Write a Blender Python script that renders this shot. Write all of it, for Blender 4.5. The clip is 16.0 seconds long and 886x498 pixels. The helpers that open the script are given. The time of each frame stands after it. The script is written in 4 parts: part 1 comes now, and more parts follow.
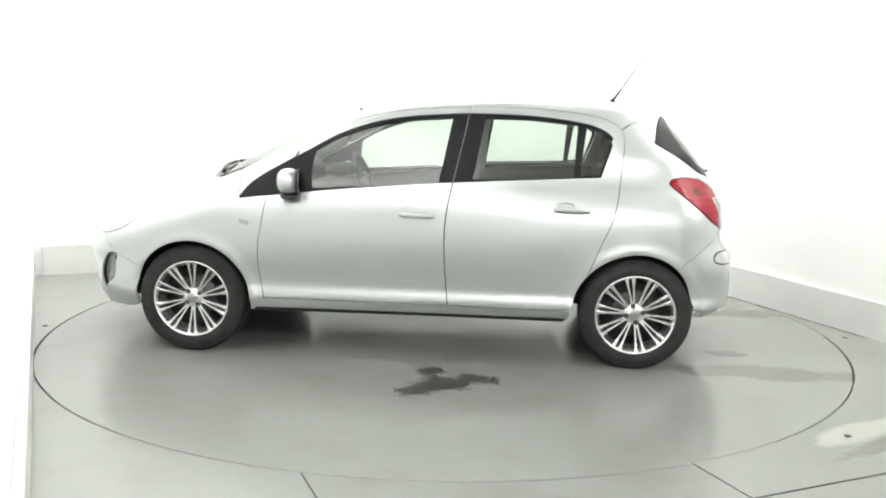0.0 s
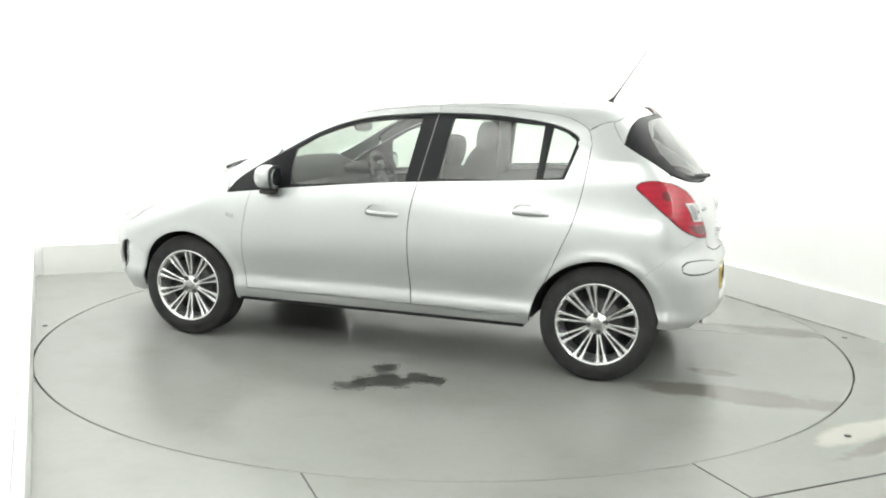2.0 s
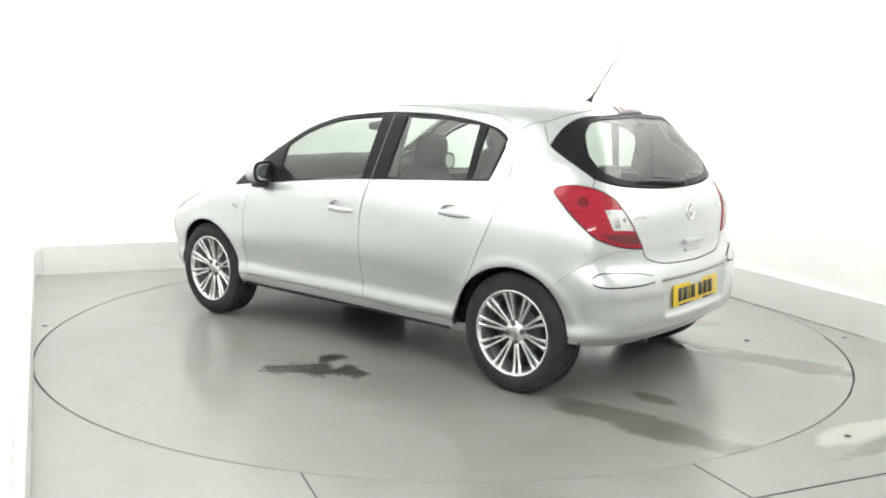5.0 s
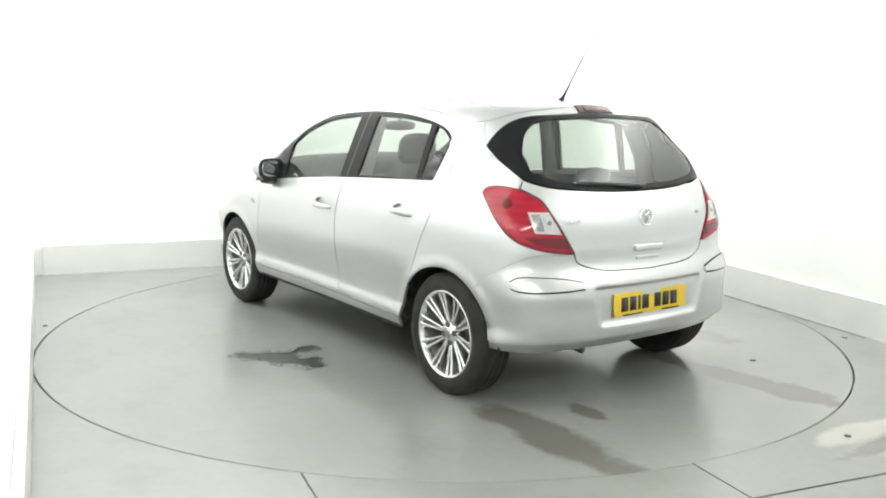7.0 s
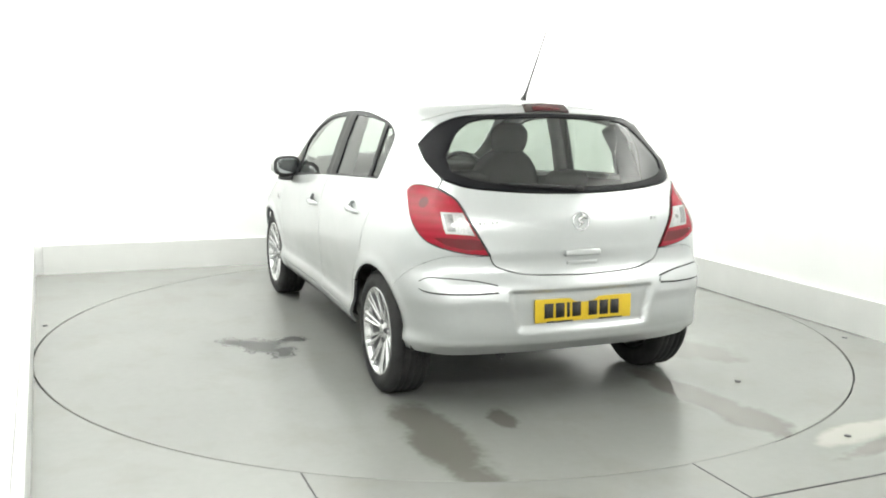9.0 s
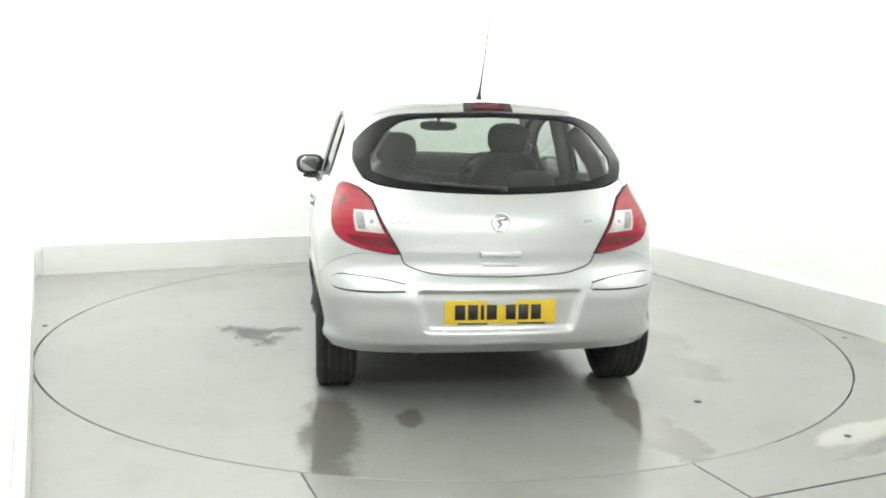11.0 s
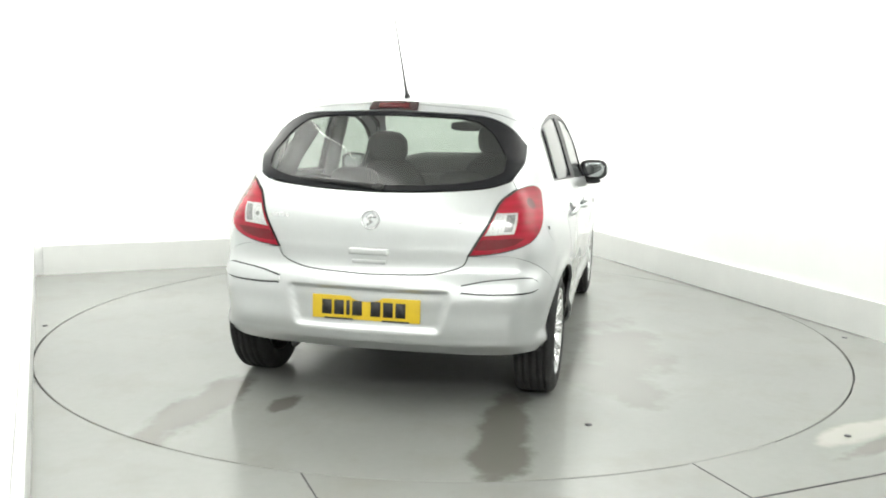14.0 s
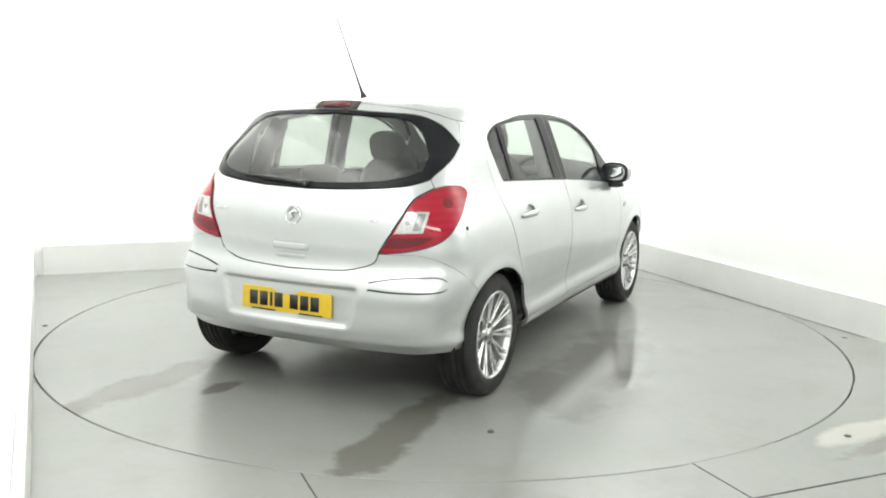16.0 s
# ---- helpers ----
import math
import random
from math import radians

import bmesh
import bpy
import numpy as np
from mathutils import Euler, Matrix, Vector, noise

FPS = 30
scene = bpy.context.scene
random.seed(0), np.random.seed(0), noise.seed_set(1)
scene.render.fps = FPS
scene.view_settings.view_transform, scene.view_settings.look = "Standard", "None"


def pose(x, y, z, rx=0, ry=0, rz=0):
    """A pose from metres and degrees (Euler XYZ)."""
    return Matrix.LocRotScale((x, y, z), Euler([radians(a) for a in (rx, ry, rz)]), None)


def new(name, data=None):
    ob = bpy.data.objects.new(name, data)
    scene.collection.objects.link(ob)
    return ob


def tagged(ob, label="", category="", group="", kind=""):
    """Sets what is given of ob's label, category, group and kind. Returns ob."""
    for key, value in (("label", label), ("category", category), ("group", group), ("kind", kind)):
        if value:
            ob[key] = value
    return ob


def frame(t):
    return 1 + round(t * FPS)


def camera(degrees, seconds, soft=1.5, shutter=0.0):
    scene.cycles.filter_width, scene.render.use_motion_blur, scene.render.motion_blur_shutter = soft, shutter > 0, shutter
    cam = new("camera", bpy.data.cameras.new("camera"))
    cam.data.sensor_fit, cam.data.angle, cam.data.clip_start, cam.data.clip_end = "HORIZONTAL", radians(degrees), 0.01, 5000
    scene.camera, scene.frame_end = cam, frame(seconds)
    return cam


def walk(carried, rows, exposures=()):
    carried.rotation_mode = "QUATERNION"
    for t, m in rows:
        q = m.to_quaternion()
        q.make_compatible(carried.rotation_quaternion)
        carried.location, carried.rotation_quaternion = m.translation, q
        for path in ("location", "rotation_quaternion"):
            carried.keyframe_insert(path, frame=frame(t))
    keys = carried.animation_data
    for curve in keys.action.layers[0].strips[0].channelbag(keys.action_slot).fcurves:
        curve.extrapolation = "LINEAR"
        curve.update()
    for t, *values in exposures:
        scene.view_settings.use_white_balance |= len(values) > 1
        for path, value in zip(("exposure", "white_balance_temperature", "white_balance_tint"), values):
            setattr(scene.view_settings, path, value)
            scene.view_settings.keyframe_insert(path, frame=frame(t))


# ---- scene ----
cam = camera(52.386, 16.0, soft=1.9)
EYE = pose(0, -5.7456, 1.4449, 90 - 9.2357, 0, 0.1216) @ pose(0, 0, 0, 0, 0, 1.020)
walk(cam, [(0.0, EYE), (16.0, EYE)])

# the booth stands turned against the camera's line; u runs along its back wall, v towards it
TURN = 22.8
BOOTH = pose(0, 0, 0, 0, 0, TURN)
U0, U1, V0, V1, CEIL = -2.45, 2.50, -7.2, 2.62, 3.4

scene.view_settings.exposure = 0.20
world = bpy.data.worlds.new("studio_world")
scene.world = world
world.use_nodes = True
world.node_tree.nodes["Background"].inputs["Color"].default_value = (1, 1, 1, 1)
world.node_tree.nodes["Background"].inputs["Strength"].default_value = 0.1


def light_strip(name, u, v, z, du, dv, power, rx=0, ry=0):
    lamp = bpy.data.lights.new(name, "AREA")
    lamp.shape, lamp.size, lamp.size_y, lamp.energy = "RECTANGLE", du, dv, power
    lamp.color = (0.99, 1.0, 0.95)
    ob = new(name, lamp)
    ob.matrix_world = BOOTH @ pose(u, v, z, rx, ry)
    return ob


# strips round the ceiling's edge light the walls and the floor
light_strip("ceiling_strip_back", 0, V1 - 0.55, 3.20, 4.4, 0.6, 90, rx=28)
light_strip("ceiling_strip_right", U1 - 0.45, -1.2, 3.20, 0.6, 7.0, 132, ry=-48)
light_strip("ceiling_strip_left", U0 + 0.45, -1.2, 3.20, 0.6, 7.0, 124, ry=62)
# fill lamp added behind the camera to brighten the car and the floor
light_strip("front_fill_strip", -1.1, V0 + 0.9, 3.20, 2.4, 0.6, 78, rx=24)


def material(name):
    m = bpy.data.materials.new(name)
    m.use_nodes = True
    nt = m.node_tree
    return m, nt, nt.nodes["Principled BSDF"]


def put(node, **values):
    for key, value in values.items():
        node.inputs[key.replace("_", " ")].default_value = value
    return node


def noise_node(nt, scale, detail=4.0, rough=0.55, space="Object"):
    tc = nt.nodes.new("ShaderNodeTexCoord")
    n = nt.nodes.new("ShaderNodeTexNoise")
    put(n, Scale=scale, Detail=detail, Roughness=rough)
    nt.links.new(tc.outputs[space], n.inputs["Vector"])
    return n


def ramp(nt, source, stops):
    r = nt.nodes.new("ShaderNodeValToRGB")
    e = r.color_ramp.elements
    while len(e) < len(stops):
        e.new(0.5)
    for el, (at, c) in zip(e, stops):
        el.position = at
        el.color = (*c, 1) if isinstance(c, tuple) else (c, c, c, 1)
    nt.links.new(source, r.inputs["Fac"])
    return r


def bump(nt, bsdf, source, strength, distance=0.002):
    b = nt.nodes.new("ShaderNodeBump")
    put(b, Strength=strength, Distance=distance)
    nt.links.new(source, b.inputs["Height"])
    nt.links.new(b.outputs["Normal"], bsdf.inputs["Normal"])
    return b


def plain(name, colour, rough, metal=0.0, vary=0.08, scale=30.0, relief=0.1, coat=0.0, distance=0.0006):
    """A surface of one paint or plastic with a little grain, wear in its gloss and fine relief."""
    m, nt, b = material(name)
    n = noise_node(nt, scale)
    lo, hi = tuple(c * (1 - vary) for c in colour), tuple(min(1, c * (1 + vary)) for c in colour)
    nt.links.new(ramp(nt, n.outputs["Fac"], [(0.3, lo), (0.7, hi)]).outputs["Color"], b.inputs["Base Color"])
    big = noise_node(nt, scale / 8)
    nt.links.new(ramp(nt, big.outputs["Fac"], [(0.3, rough * 0.85), (0.7, min(1, rough * 1.15))]).outputs["Color"], b.inputs["Roughness"])
    put(b, Metallic=metal)
    put(b, Coat_Weight=coat, Coat_Roughness=0.04)
    if relief:
        bump(nt, b, n.outputs["Fac"], relief, distance)
    return m


PAINT = plain("silver_metallic_paint", (0.53, 0.547, 0.552), 0.34, 0.78, 0.012, 40, 0.0, coat=1.0, distance=0.0002)
BARREL = plain("dull_alloy_barrel", (0.32, 0.325, 0.33), 0.45, 0.7, 0.15, 60, 0.05)
TYRE = plain("tyre_rubber", (0.018, 0.018, 0.0185), 0.85, 0, 0.2, 90, 0.2)
BLACK = plain("black_plastic", (0.018, 0.018, 0.019), 0.5, 0, 0.2, 200, 0.15)
GLOSSBLACK = plain("gloss_black_trim", (0.010, 0.010, 0.012), 0.36, 0, 0.1, 60, 0.0)
put(GLOSSBLACK.node_tree.nodes["Principled BSDF"], Specular_IOR_Level=0.15)
ALLOY = plain("silver_alloy", (0.68, 0.685, 0.69), 0.24, 0.85, 0.03, 80, 0.03)
CHROME = plain("chrome", (0.8, 0.8, 0.8), 0.08, 1.0, 0.03, 80, 0.0)
DARKMETAL = plain("dark_brake_metal", (0.10, 0.10, 0.105), 0.5, 0.7, 0.2, 60, 0.1)
INTERIOR = plain("grey_interior_trim", (0.026, 0.026, 0.027), 0.8, 0, 0.08, 50, 0.0)
FABRIC = plain("charcoal_seat_fabric", (0.035, 0.035, 0.037), 0.92, 0, 0.07, 60, 0.0)
LINING = plain("pale_headlining", (0.42, 0.43, 0.41), 0.9, 0, 0.05, 200, 0.2)
WALLWHITE = plain("white_booth_wall", (0.86, 0.865, 0.86), 0.6, 0, 0.015, 4, 0.05)
UPSTAND = plain("pale_grey_upstand_paint", (0.68, 0.685, 0.672), 0.45, 0, 0.025, 5, 0.05)
RUBBERSEAL = plain("black_rubber_seal", (0.015, 0.015, 0.016), 0.6, 0, 0.1, 80, 0.05)
LAMPWHITE = plain("clear_lamp_lens", (0.5, 0.5, 0.5), 0.2, 0.3, 0.12, 60, 0.0, coat=0.3)
LAMPGREY = plain("grey_lamp_inner", (0.30, 0.30, 0.30), 0.2, 0.6, 0.5, 70, 0.2)
YELLOW = plain("yellow_plate_sheet", (0.62, 0.43, 0.02), 0.35, 0, 0.03, 30, 0.02)
GREYBADGE = plain("satin_chrome_badge", (0.40, 0.40, 0.40), 0.25, 0.9, 0.03, 80, 0.0)
MIRRORGLASS = plain("mirror_glass", (0.46, 0.48, 0.49), 0.03, 1.0, 0.01, 10, 0.0)


def red_lens():
    m, nt, b = material("red_lamp_lens")
    tc = nt.nodes.new("ShaderNodeTexCoord")
    w = nt.nodes.new("ShaderNodeTexWave")
    put(w, Scale=9.0, Distortion=1.5)
    w.bands_direction = "Z"
    nt.links.new(tc.outputs["Object"], w.inputs["Vector"])
    nt.links.new(ramp(nt, w.outputs["Fac"], [(0.0, (0.29, 0.005, 0.019)), (1.0, (0.35, 0.007, 0.025))]).outputs["Color"], b.inputs["Base Color"])
    put(b, Roughness=0.07, IOR=1.45)
    return m


RED = red_lens()


def pane(name, tint, gloss=0.06):
    """Thin car glass: lets light through with a tint, and mirrors more at a flat angle."""
    m, nt, b = material(name)
    nt.nodes.remove(b)
    t, g, mix, fr = (nt.nodes.new("ShaderNode" + k) for k in ("BsdfTransparent", "BsdfGlossy", "MixShader", "LayerWeight"))
    put(t, Color=(*tint, 1)), put(g, Roughness=gloss), put(fr, Blend=0.5)
    p, k = nt.nodes.new("ShaderNodeMath"), nt.nodes.new("ShaderNodeMapRange")
    p.operation = "POWER"
    p.inputs[1].default_value = 4.5
    nt.links.new(fr.outputs["Facing"], p.inputs[0])
    nt.links.new(p.outputs[0], k.inputs["Value"])
    k.inputs["To Min"].default_value, k.inputs["To Max"].default_value = 0.085, 0.9
    nt.links.new(k.outputs[0], mix.inputs[0])
    nt.links.new(t.outputs[0], mix.inputs[1])
    nt.links.new(g.outputs[0], mix.inputs[2])
    nt.links.new(mix.outputs[0], nt.nodes["Material Output"].inputs["Surface"])
    return m


GLASS = pane("green_tinted_glass", (0.74, 0.80, 0.75))
REARGLASS = pane("tinted_rear_glass", (0.52, 0.56, 0.53))
DARKRED = plain("dark_red_lens", (0.085, 0.006, 0.010), 0.2, 0, 0.1, 40, 0.0)
DEEPRED = plain("deep_red_lens", (0.13, 0.003, 0.010), 0.09, 0, 0.08, 60, 0.0)
CELL = plain("bright_lamp_cell", (0.62, 0.62, 0.62), 0.16, 0.5, 0.25, 120, 0.15)
DARKGLOSS = plain("smoked_lamp_body", (0.030, 0.010, 0.011), 0.12, 0, 0.1, 60, 0.0)
LIGHTTRIM = plain("light_grey_trim", (0.38, 0.385, 0.38), 0.6, 0, 0.05, 150, 0.1)
GREYTRIM = plain("mid_grey_trim", (0.20, 0.202, 0.20), 0.8, 0, 0.08, 150, 0.1)
def link(name, bm, mat, smooth=False):
    me = bpy.data.meshes.new(name)
    bm.normal_update()
    bm.to_mesh(me)
    bm.free()
    if mat:
        me.materials.append(mat)
    if smooth:
        me.polygons.foreach_set("use_smooth", [True] * len(me.polygons))
    return new(name, me)


def part(name, bm, mat, parent, label="", smooth=True, m=None):
    ob = link(name, bm, mat, smooth)
    ob.parent = parent
    if m is not None:
        ob.matrix_basis = m
    return tagged(ob, label)


def box(bm, x0, x1, y0, y1, z0, z1, bevel=0.0, m=None):
    made = bmesh.ops.create_cube(bm, size=1, matrix=Matrix.Translation(((x0 + x1) / 2, (y0 + y1) / 2, (z0 + z1) / 2)) @ Matrix.Diagonal((x1 - x0, y1 - y0, z1 - z0, 1)))
    vs = made["verts"]
    if bevel:
        es = list({e for v in vs for e in v.link_edges})
        out = bmesh.ops.bevel(bm, geom=es, offset=bevel, segments=3, affect="EDGES", profile=0.5)
        vs = list({v for f in out["faces"] for v in f.verts} | {v for v in vs if v.is_valid})
    if m is not None:
        bmesh.ops.transform(bm, matrix=m, verts=vs)
    return vs


def slab(name, x0, x1, y0, y1, z0, z1, mat, label, category, bevel=0.0, lean=0.0):
    bm = bmesh.new()
    box(bm, x0, x1, y0, y1, z0, z1, bevel)
    ob = link(name, bm, mat)
    ob.matrix_world = BOOTH @ pose(x1, 0, 0, 0, 0, lean) @ pose(-x1, 0, 0) if lean else BOOTH
    return tagged(ob, label, category, kind="structure")


RING = 2.452
UP = 0.24
slab("wall_back", U0 - 1.4, U1 + 0.2, V1 + 0.012, V1 + 0.2, -0.05, CEIL, WALLWHITE, "bright white photo booth back wall", "wall")
slab("wall_right", U1 + 0.012, U1 + 0.2, V0, V1 + 0.011, -0.05, CEIL, WALLWHITE, "bright white photo booth side wall", "wall")
slab("wall_left", U0 - 0.4, U0 - 0.16, V0 + 0.01, V1 + 0.011, -0.05, CEIL, WALLWHITE, "bright white photo booth side wall", "wall", 0.0, 1.3)
# unseen wall added behind the camera to bounce light back at the car
slab("unseen_wall_front", U0 - 1.4, U1 + 0.2, V0 - 0.2, V0 - 0.001, -0.05, CEIL, WALLWHITE, "unseen white wall added behind the camera", "wall")
slab("ceiling", U0 - 1.4, U1 + 0.2, V0 - 0.2, V1 + 0.2, CEIL + 0.001, CEIL + 0.1, WALLWHITE, "white booth ceiling", "ceiling")
slab("upstand_back", U0, U1, V1 - 0.02, V1 + 0.010, -0.02, UP, UPSTAND, "pale grey painted kerb upstand along the back wall", "upstand", 0.004)
slab("upstand_right", U1 - 0.02, U1 + 0.010, V0 + 0.01, V1 - 0.022, -0.02, UP, UPSTAND, "pale grey painted kerb upstand along the side wall", "upstand", 0.004)
slab("upstand_left", U0 - 0.04, U0, V0 + 0.01, V1 - 0.0, -0.02, UP, UPSTAND, "pale grey painted kerb upstand beside the turntable", "upstand", 0.004, 1.3)
slab("ledge_left", U0 - 0.17, U0 - 0.042, V0 + 0.2, V1 + 0.008, -0.02, UP - 0.004, WALLWHITE, "bright white ledge behind the low upstand", "ledge", 0.004, 1.3)
def blot(nt, cx, cy, rx, ry, turn=0.0, rag=0.5, soft=0.25, scale=5.0):
    """A soft ragged patch round (cx, cy): 1 inside, 0 outside."""
    tc = nt.nodes.new("ShaderNodeTexCoord")
    mp = nt.nodes.new("ShaderNodeMapping")
    mp.vector_type = "TEXTURE"
    mp.inputs["Location"].default_value, mp.inputs["Rotation"].default_value, mp.inputs["Scale"].default_value = (cx, cy, 0), (0, 0, radians(turn)), (rx, ry, 1)
    nt.links.new(tc.outputs["Object"], mp.inputs["Vector"])
    ln = nt.nodes.new("ShaderNodeVectorMath")
    ln.operation = "LENGTH"
    nt.links.new(mp.outputs[0], ln.inputs[0])
    n = noise_node(nt, scale, 4, 0.6)
    add = nt.nodes.new("ShaderNodeMath")
    add.operation = "MULTIPLY_ADD"
    nt.links.new(n.outputs["Fac"], add.inputs[0])
    add.inputs[1].default_value = rag * 2
    nt.links.new(ln.outputs["Value"], add.inputs[2])
    mr = nt.nodes.new("ShaderNodeMapRange")
    mr.interpolation_type = "SMOOTHSTEP"
    nt.links.new(add.outputs[0], mr.inputs["Value"])
    for k, v in (("From Min", 1 + rag - soft), ("From Max", 1 + rag + soft), ("To Min", 1.0), ("To Max", 0.0)):
        mr.inputs[k].default_value = v
    return mr.outputs[0]


def calc(nt, op, a, b):
    m = nt.nodes.new("ShaderNodeMath")
    m.operation = op
    for k, v in enumerate((a, b)):
        if isinstance(v, (int, float)):
            m.inputs[k].default_value = v
        else:
            nt.links.new(v, m.inputs[k])
    return m.outputs[0]


def mixed(nt, kind, fac, a, b):
    m = nt.nodes.new("ShaderNodeMix")
    m.data_type = kind
    ins = {"FLOAT": (2, 3, 0), "RGBA": (6, 7, 2)}[kind]
    nt.links.new(fac, m.inputs[0])
    for k, v in zip(ins, (a, b)):
        if hasattr(v, "links"):
            nt.links.new(v, m.inputs[k])
        else:
            m.inputs[k].default_value = v
    return m.outputs[ins[2]]


def floor_material(name, base, wet=(), spills=(), worn=(), film_spots=()):
    """Worn grey floor paint; wet: damp, smooth patches; film_spots: a thin clear film of water; spills: dark dried ones; worn: rubbed pale ones."""
    m, nt, b = material(name)
    broad = noise_node(nt, 0.8, 2, 0.4)
    c = mixed(nt, "RGBA", broad.outputs["Fac"], (*[x * 0.88 for x in base], 1), (*[x * 1.12 for x in base], 1))
    speck = noise_node(nt, 22, 4, 0.6)
    c = mixed(nt, "RGBA", calc(nt, "MULTIPLY", speck.outputs["Fac"], 0.22), c, (*[x * 0.62 for x in base], 1))
    # faint brown scuffs, drawn out by the sweeping of wet tyres
    film = nt.nodes.new("ShaderNodeValue").outputs[0]
    film.default_value = 1.45
    grime = noise_node(nt, 2.6, 6, 0.62)
    grimy = ramp(nt, grime.outputs["Fac"], [(0.50, 0.0), (0.72, 0.30)]).outputs["Color"]
    c = mixed(nt, "RGBA", grimy, c, (base[0] * 0.72, base[1] * 0.66, base[2] * 0.56, 1))
    sheen = noise_node(nt, 1.4, 5, 0.6)
    r = ramp(nt, sheen.outputs["Fac"], [(0.35, 0.16), (0.65, 0.27)]).outputs["Color"]
    for group, tone, gloss in ((wet, (0.58, 0.56, 0.525), 0.055), (film_spots, (0.80, 0.785, 0.76), 0.05), (spills, (0.21, 0.21, 0.21), 0.28), (worn, (1.4, 1.36, 1.3), 0.24)):
        mask = None
        for q in group:
            k = blot(nt, *q)
            mask = k if mask is None else calc(nt, "MAXIMUM", mask, k)
        if mask is not None:
            c = mixed(nt, "RGBA", mask, c, (*[x * k for x, k in zip(base, tone)], 1))
            r = mixed(nt, "FLOAT", mask, r, gloss)
            if gloss < 0.1:
                film = mixed(nt, "FLOAT", mask, film, 1.75)
    nt.links.new(c, b.inputs["Base Color"])
    nt.links.new(r, b.inputs["Roughness"])
    nt.links.new(film, b.inputs["IOR"])
    return m


FLOOR = floor_material("grey_polished_floor_paint", (0.250, 0.256, 0.243),
                       wet=[(-0.95, -2.62, 0.35, 0.09, 0, 0.6, 0.3), (1.10, -2.56, 0.35, 0.05, 12, 0.9, 0.3)],
                       worn=[(1.02, -2.42, 0.24, 0.08, 10, 0.7, 0.3), (1.38, -2.40, 0.22, 0.07, -10, 0.7, 0.3)])
DISC = floor_material("grey_turntable_paint", (0.250, 0.256, 0.243),
                      wet=[(-1.86, 0.77, 0.50, 0.13, 0, 0.7, 0.25), (-1.80, -0.68, 0.56, 0.11, 4, 0.7, 0.25), (-2.1, -0.72, 0.2, 0.13, 0, 0.7, 0.25),
                           (-1.72, 0.40, 0.13, 0.06, 0, 0.7, 0.25, 9)],
                      film_spots=[(-0.86, -1.10, 0.36, 0.20, 35, 0.9, 0.3, 4), (-1.15, -1.25, 0.2, 0.1, 30, 0.9, 0.3), (-0.30, -1.15, 0.65, 0.24, 8, 1.1, 0.4, 4)],
                      spills=[(-0.12, 1.22, 0.16, 0.12, 15, 1.5, 0.2, 9), (-0.02, 1.02, 0.06, 0.09, 0, 1.3, 0.2, 12), (-0.29, 1.11, 0.11, 0.06, -20, 1.3, 0.2, 12), (0.02, 1.36, 0.09, 0.07, 30, 1.4, 0.2, 12)])


def disc_mesh(r, z0, z1, n=192, bev=0.003):
    bm = bmesh.new()
    prof = [(0.0, z1), (r * 0.5, z1), (r - bev, z1), (r, z1 - bev), (r, z0)]
    rings = []
    for rad, z in prof:
        if rad == 0:
            rings.append([bm.verts.new((0, 0, z))])
        else:
            rings.append([bm.verts.new((rad * math.cos(i * math.tau / n), rad * math.sin(i * math.tau / n), z)) for i in range(n)])
    for k in range(len(rings) - 1):
        a, c = rings[k], rings[k + 1]
        for i in range(n):
            j = (i + 1) % n
            bm.faces.new((a[0], c[i], c[j]) if len(a) == 1 else (a[i], c[i], c[j], a[j]))
    return bm


def floor_with_hole():
    """The fixed floor round the turntable, with a round opening."""
    bm = bmesh.new()
    n, r = 192, RING + 0.009
    inner = [bm.verts.new((r * math.cos(i * math.tau / n), r * math.sin(i * math.tau / n), 0)) for i in range(n)]
    deep = [bm.verts.new((v.co.x, v.co.y, -0.06)) for v in inner]
    out = []
    for i in range(n):
        a = i * math.tau / n - radians(0)
        c, s = math.cos(a), math.sin(a)
        k = min((U1 if c > 0 else U0 - 1.15) / c if abs(c) > 1e-9 else 1e9, (V1 if s > 0 else V0) / s if abs(s) > 1e-9 else 1e9)
        out.append(bm.verts.new((k * c, k * s, 0)))
    for i in range(n):
        j = (i + 1) % n
        bm.faces.new((inner[i], out[i], out[j], inner[j]))
        bm.faces.new((deep[i], inner[i], inner[j], deep[j]))
    for cu, cv, ai in ((U1, V1, 0), (U0 - 1.15, V1, 1), (U0 - 1.15, V0, 2), (U1, V0, 3)):
        best = None
        ang = math.atan2(cv, cu) % math.tau
        i = int(ang / math.tau * n)
        j = (i + 1) % n
        corner = bm.verts.new((cu, cv, 0))
        bm.faces.new((out[i], corner, out[j]))
    return bm


ob = link("floor", floor_with_hole(), FLOOR)
ob.matrix_world = BOOTH
tagged(ob, "grey painted floor round the sunken turntable", "floor", kind="structure")
slab("floor_pit", -2.9, 2.9, -2.9, 2.9, -0.1, -0.061, BLACK, "dark pit under the turntable", "floor")
turntable = tagged(link("turntable", disc_mesh(RING, -0.05, 0.0), DISC), "grey polished round turntable with damp stains", "turntable")
bm = bmesh.new()
bmesh.ops.create_cone(bm, cap_ends=True, segments=16, radius1=0.017, radius2=0.012, depth=0.006, matrix=Matrix.Translation((0, 0, 0.003)))
part("bolt_head", bm, DARKMETAL, turntable, "dark bolt head", m=pose(-1.615, -1.045, 0))
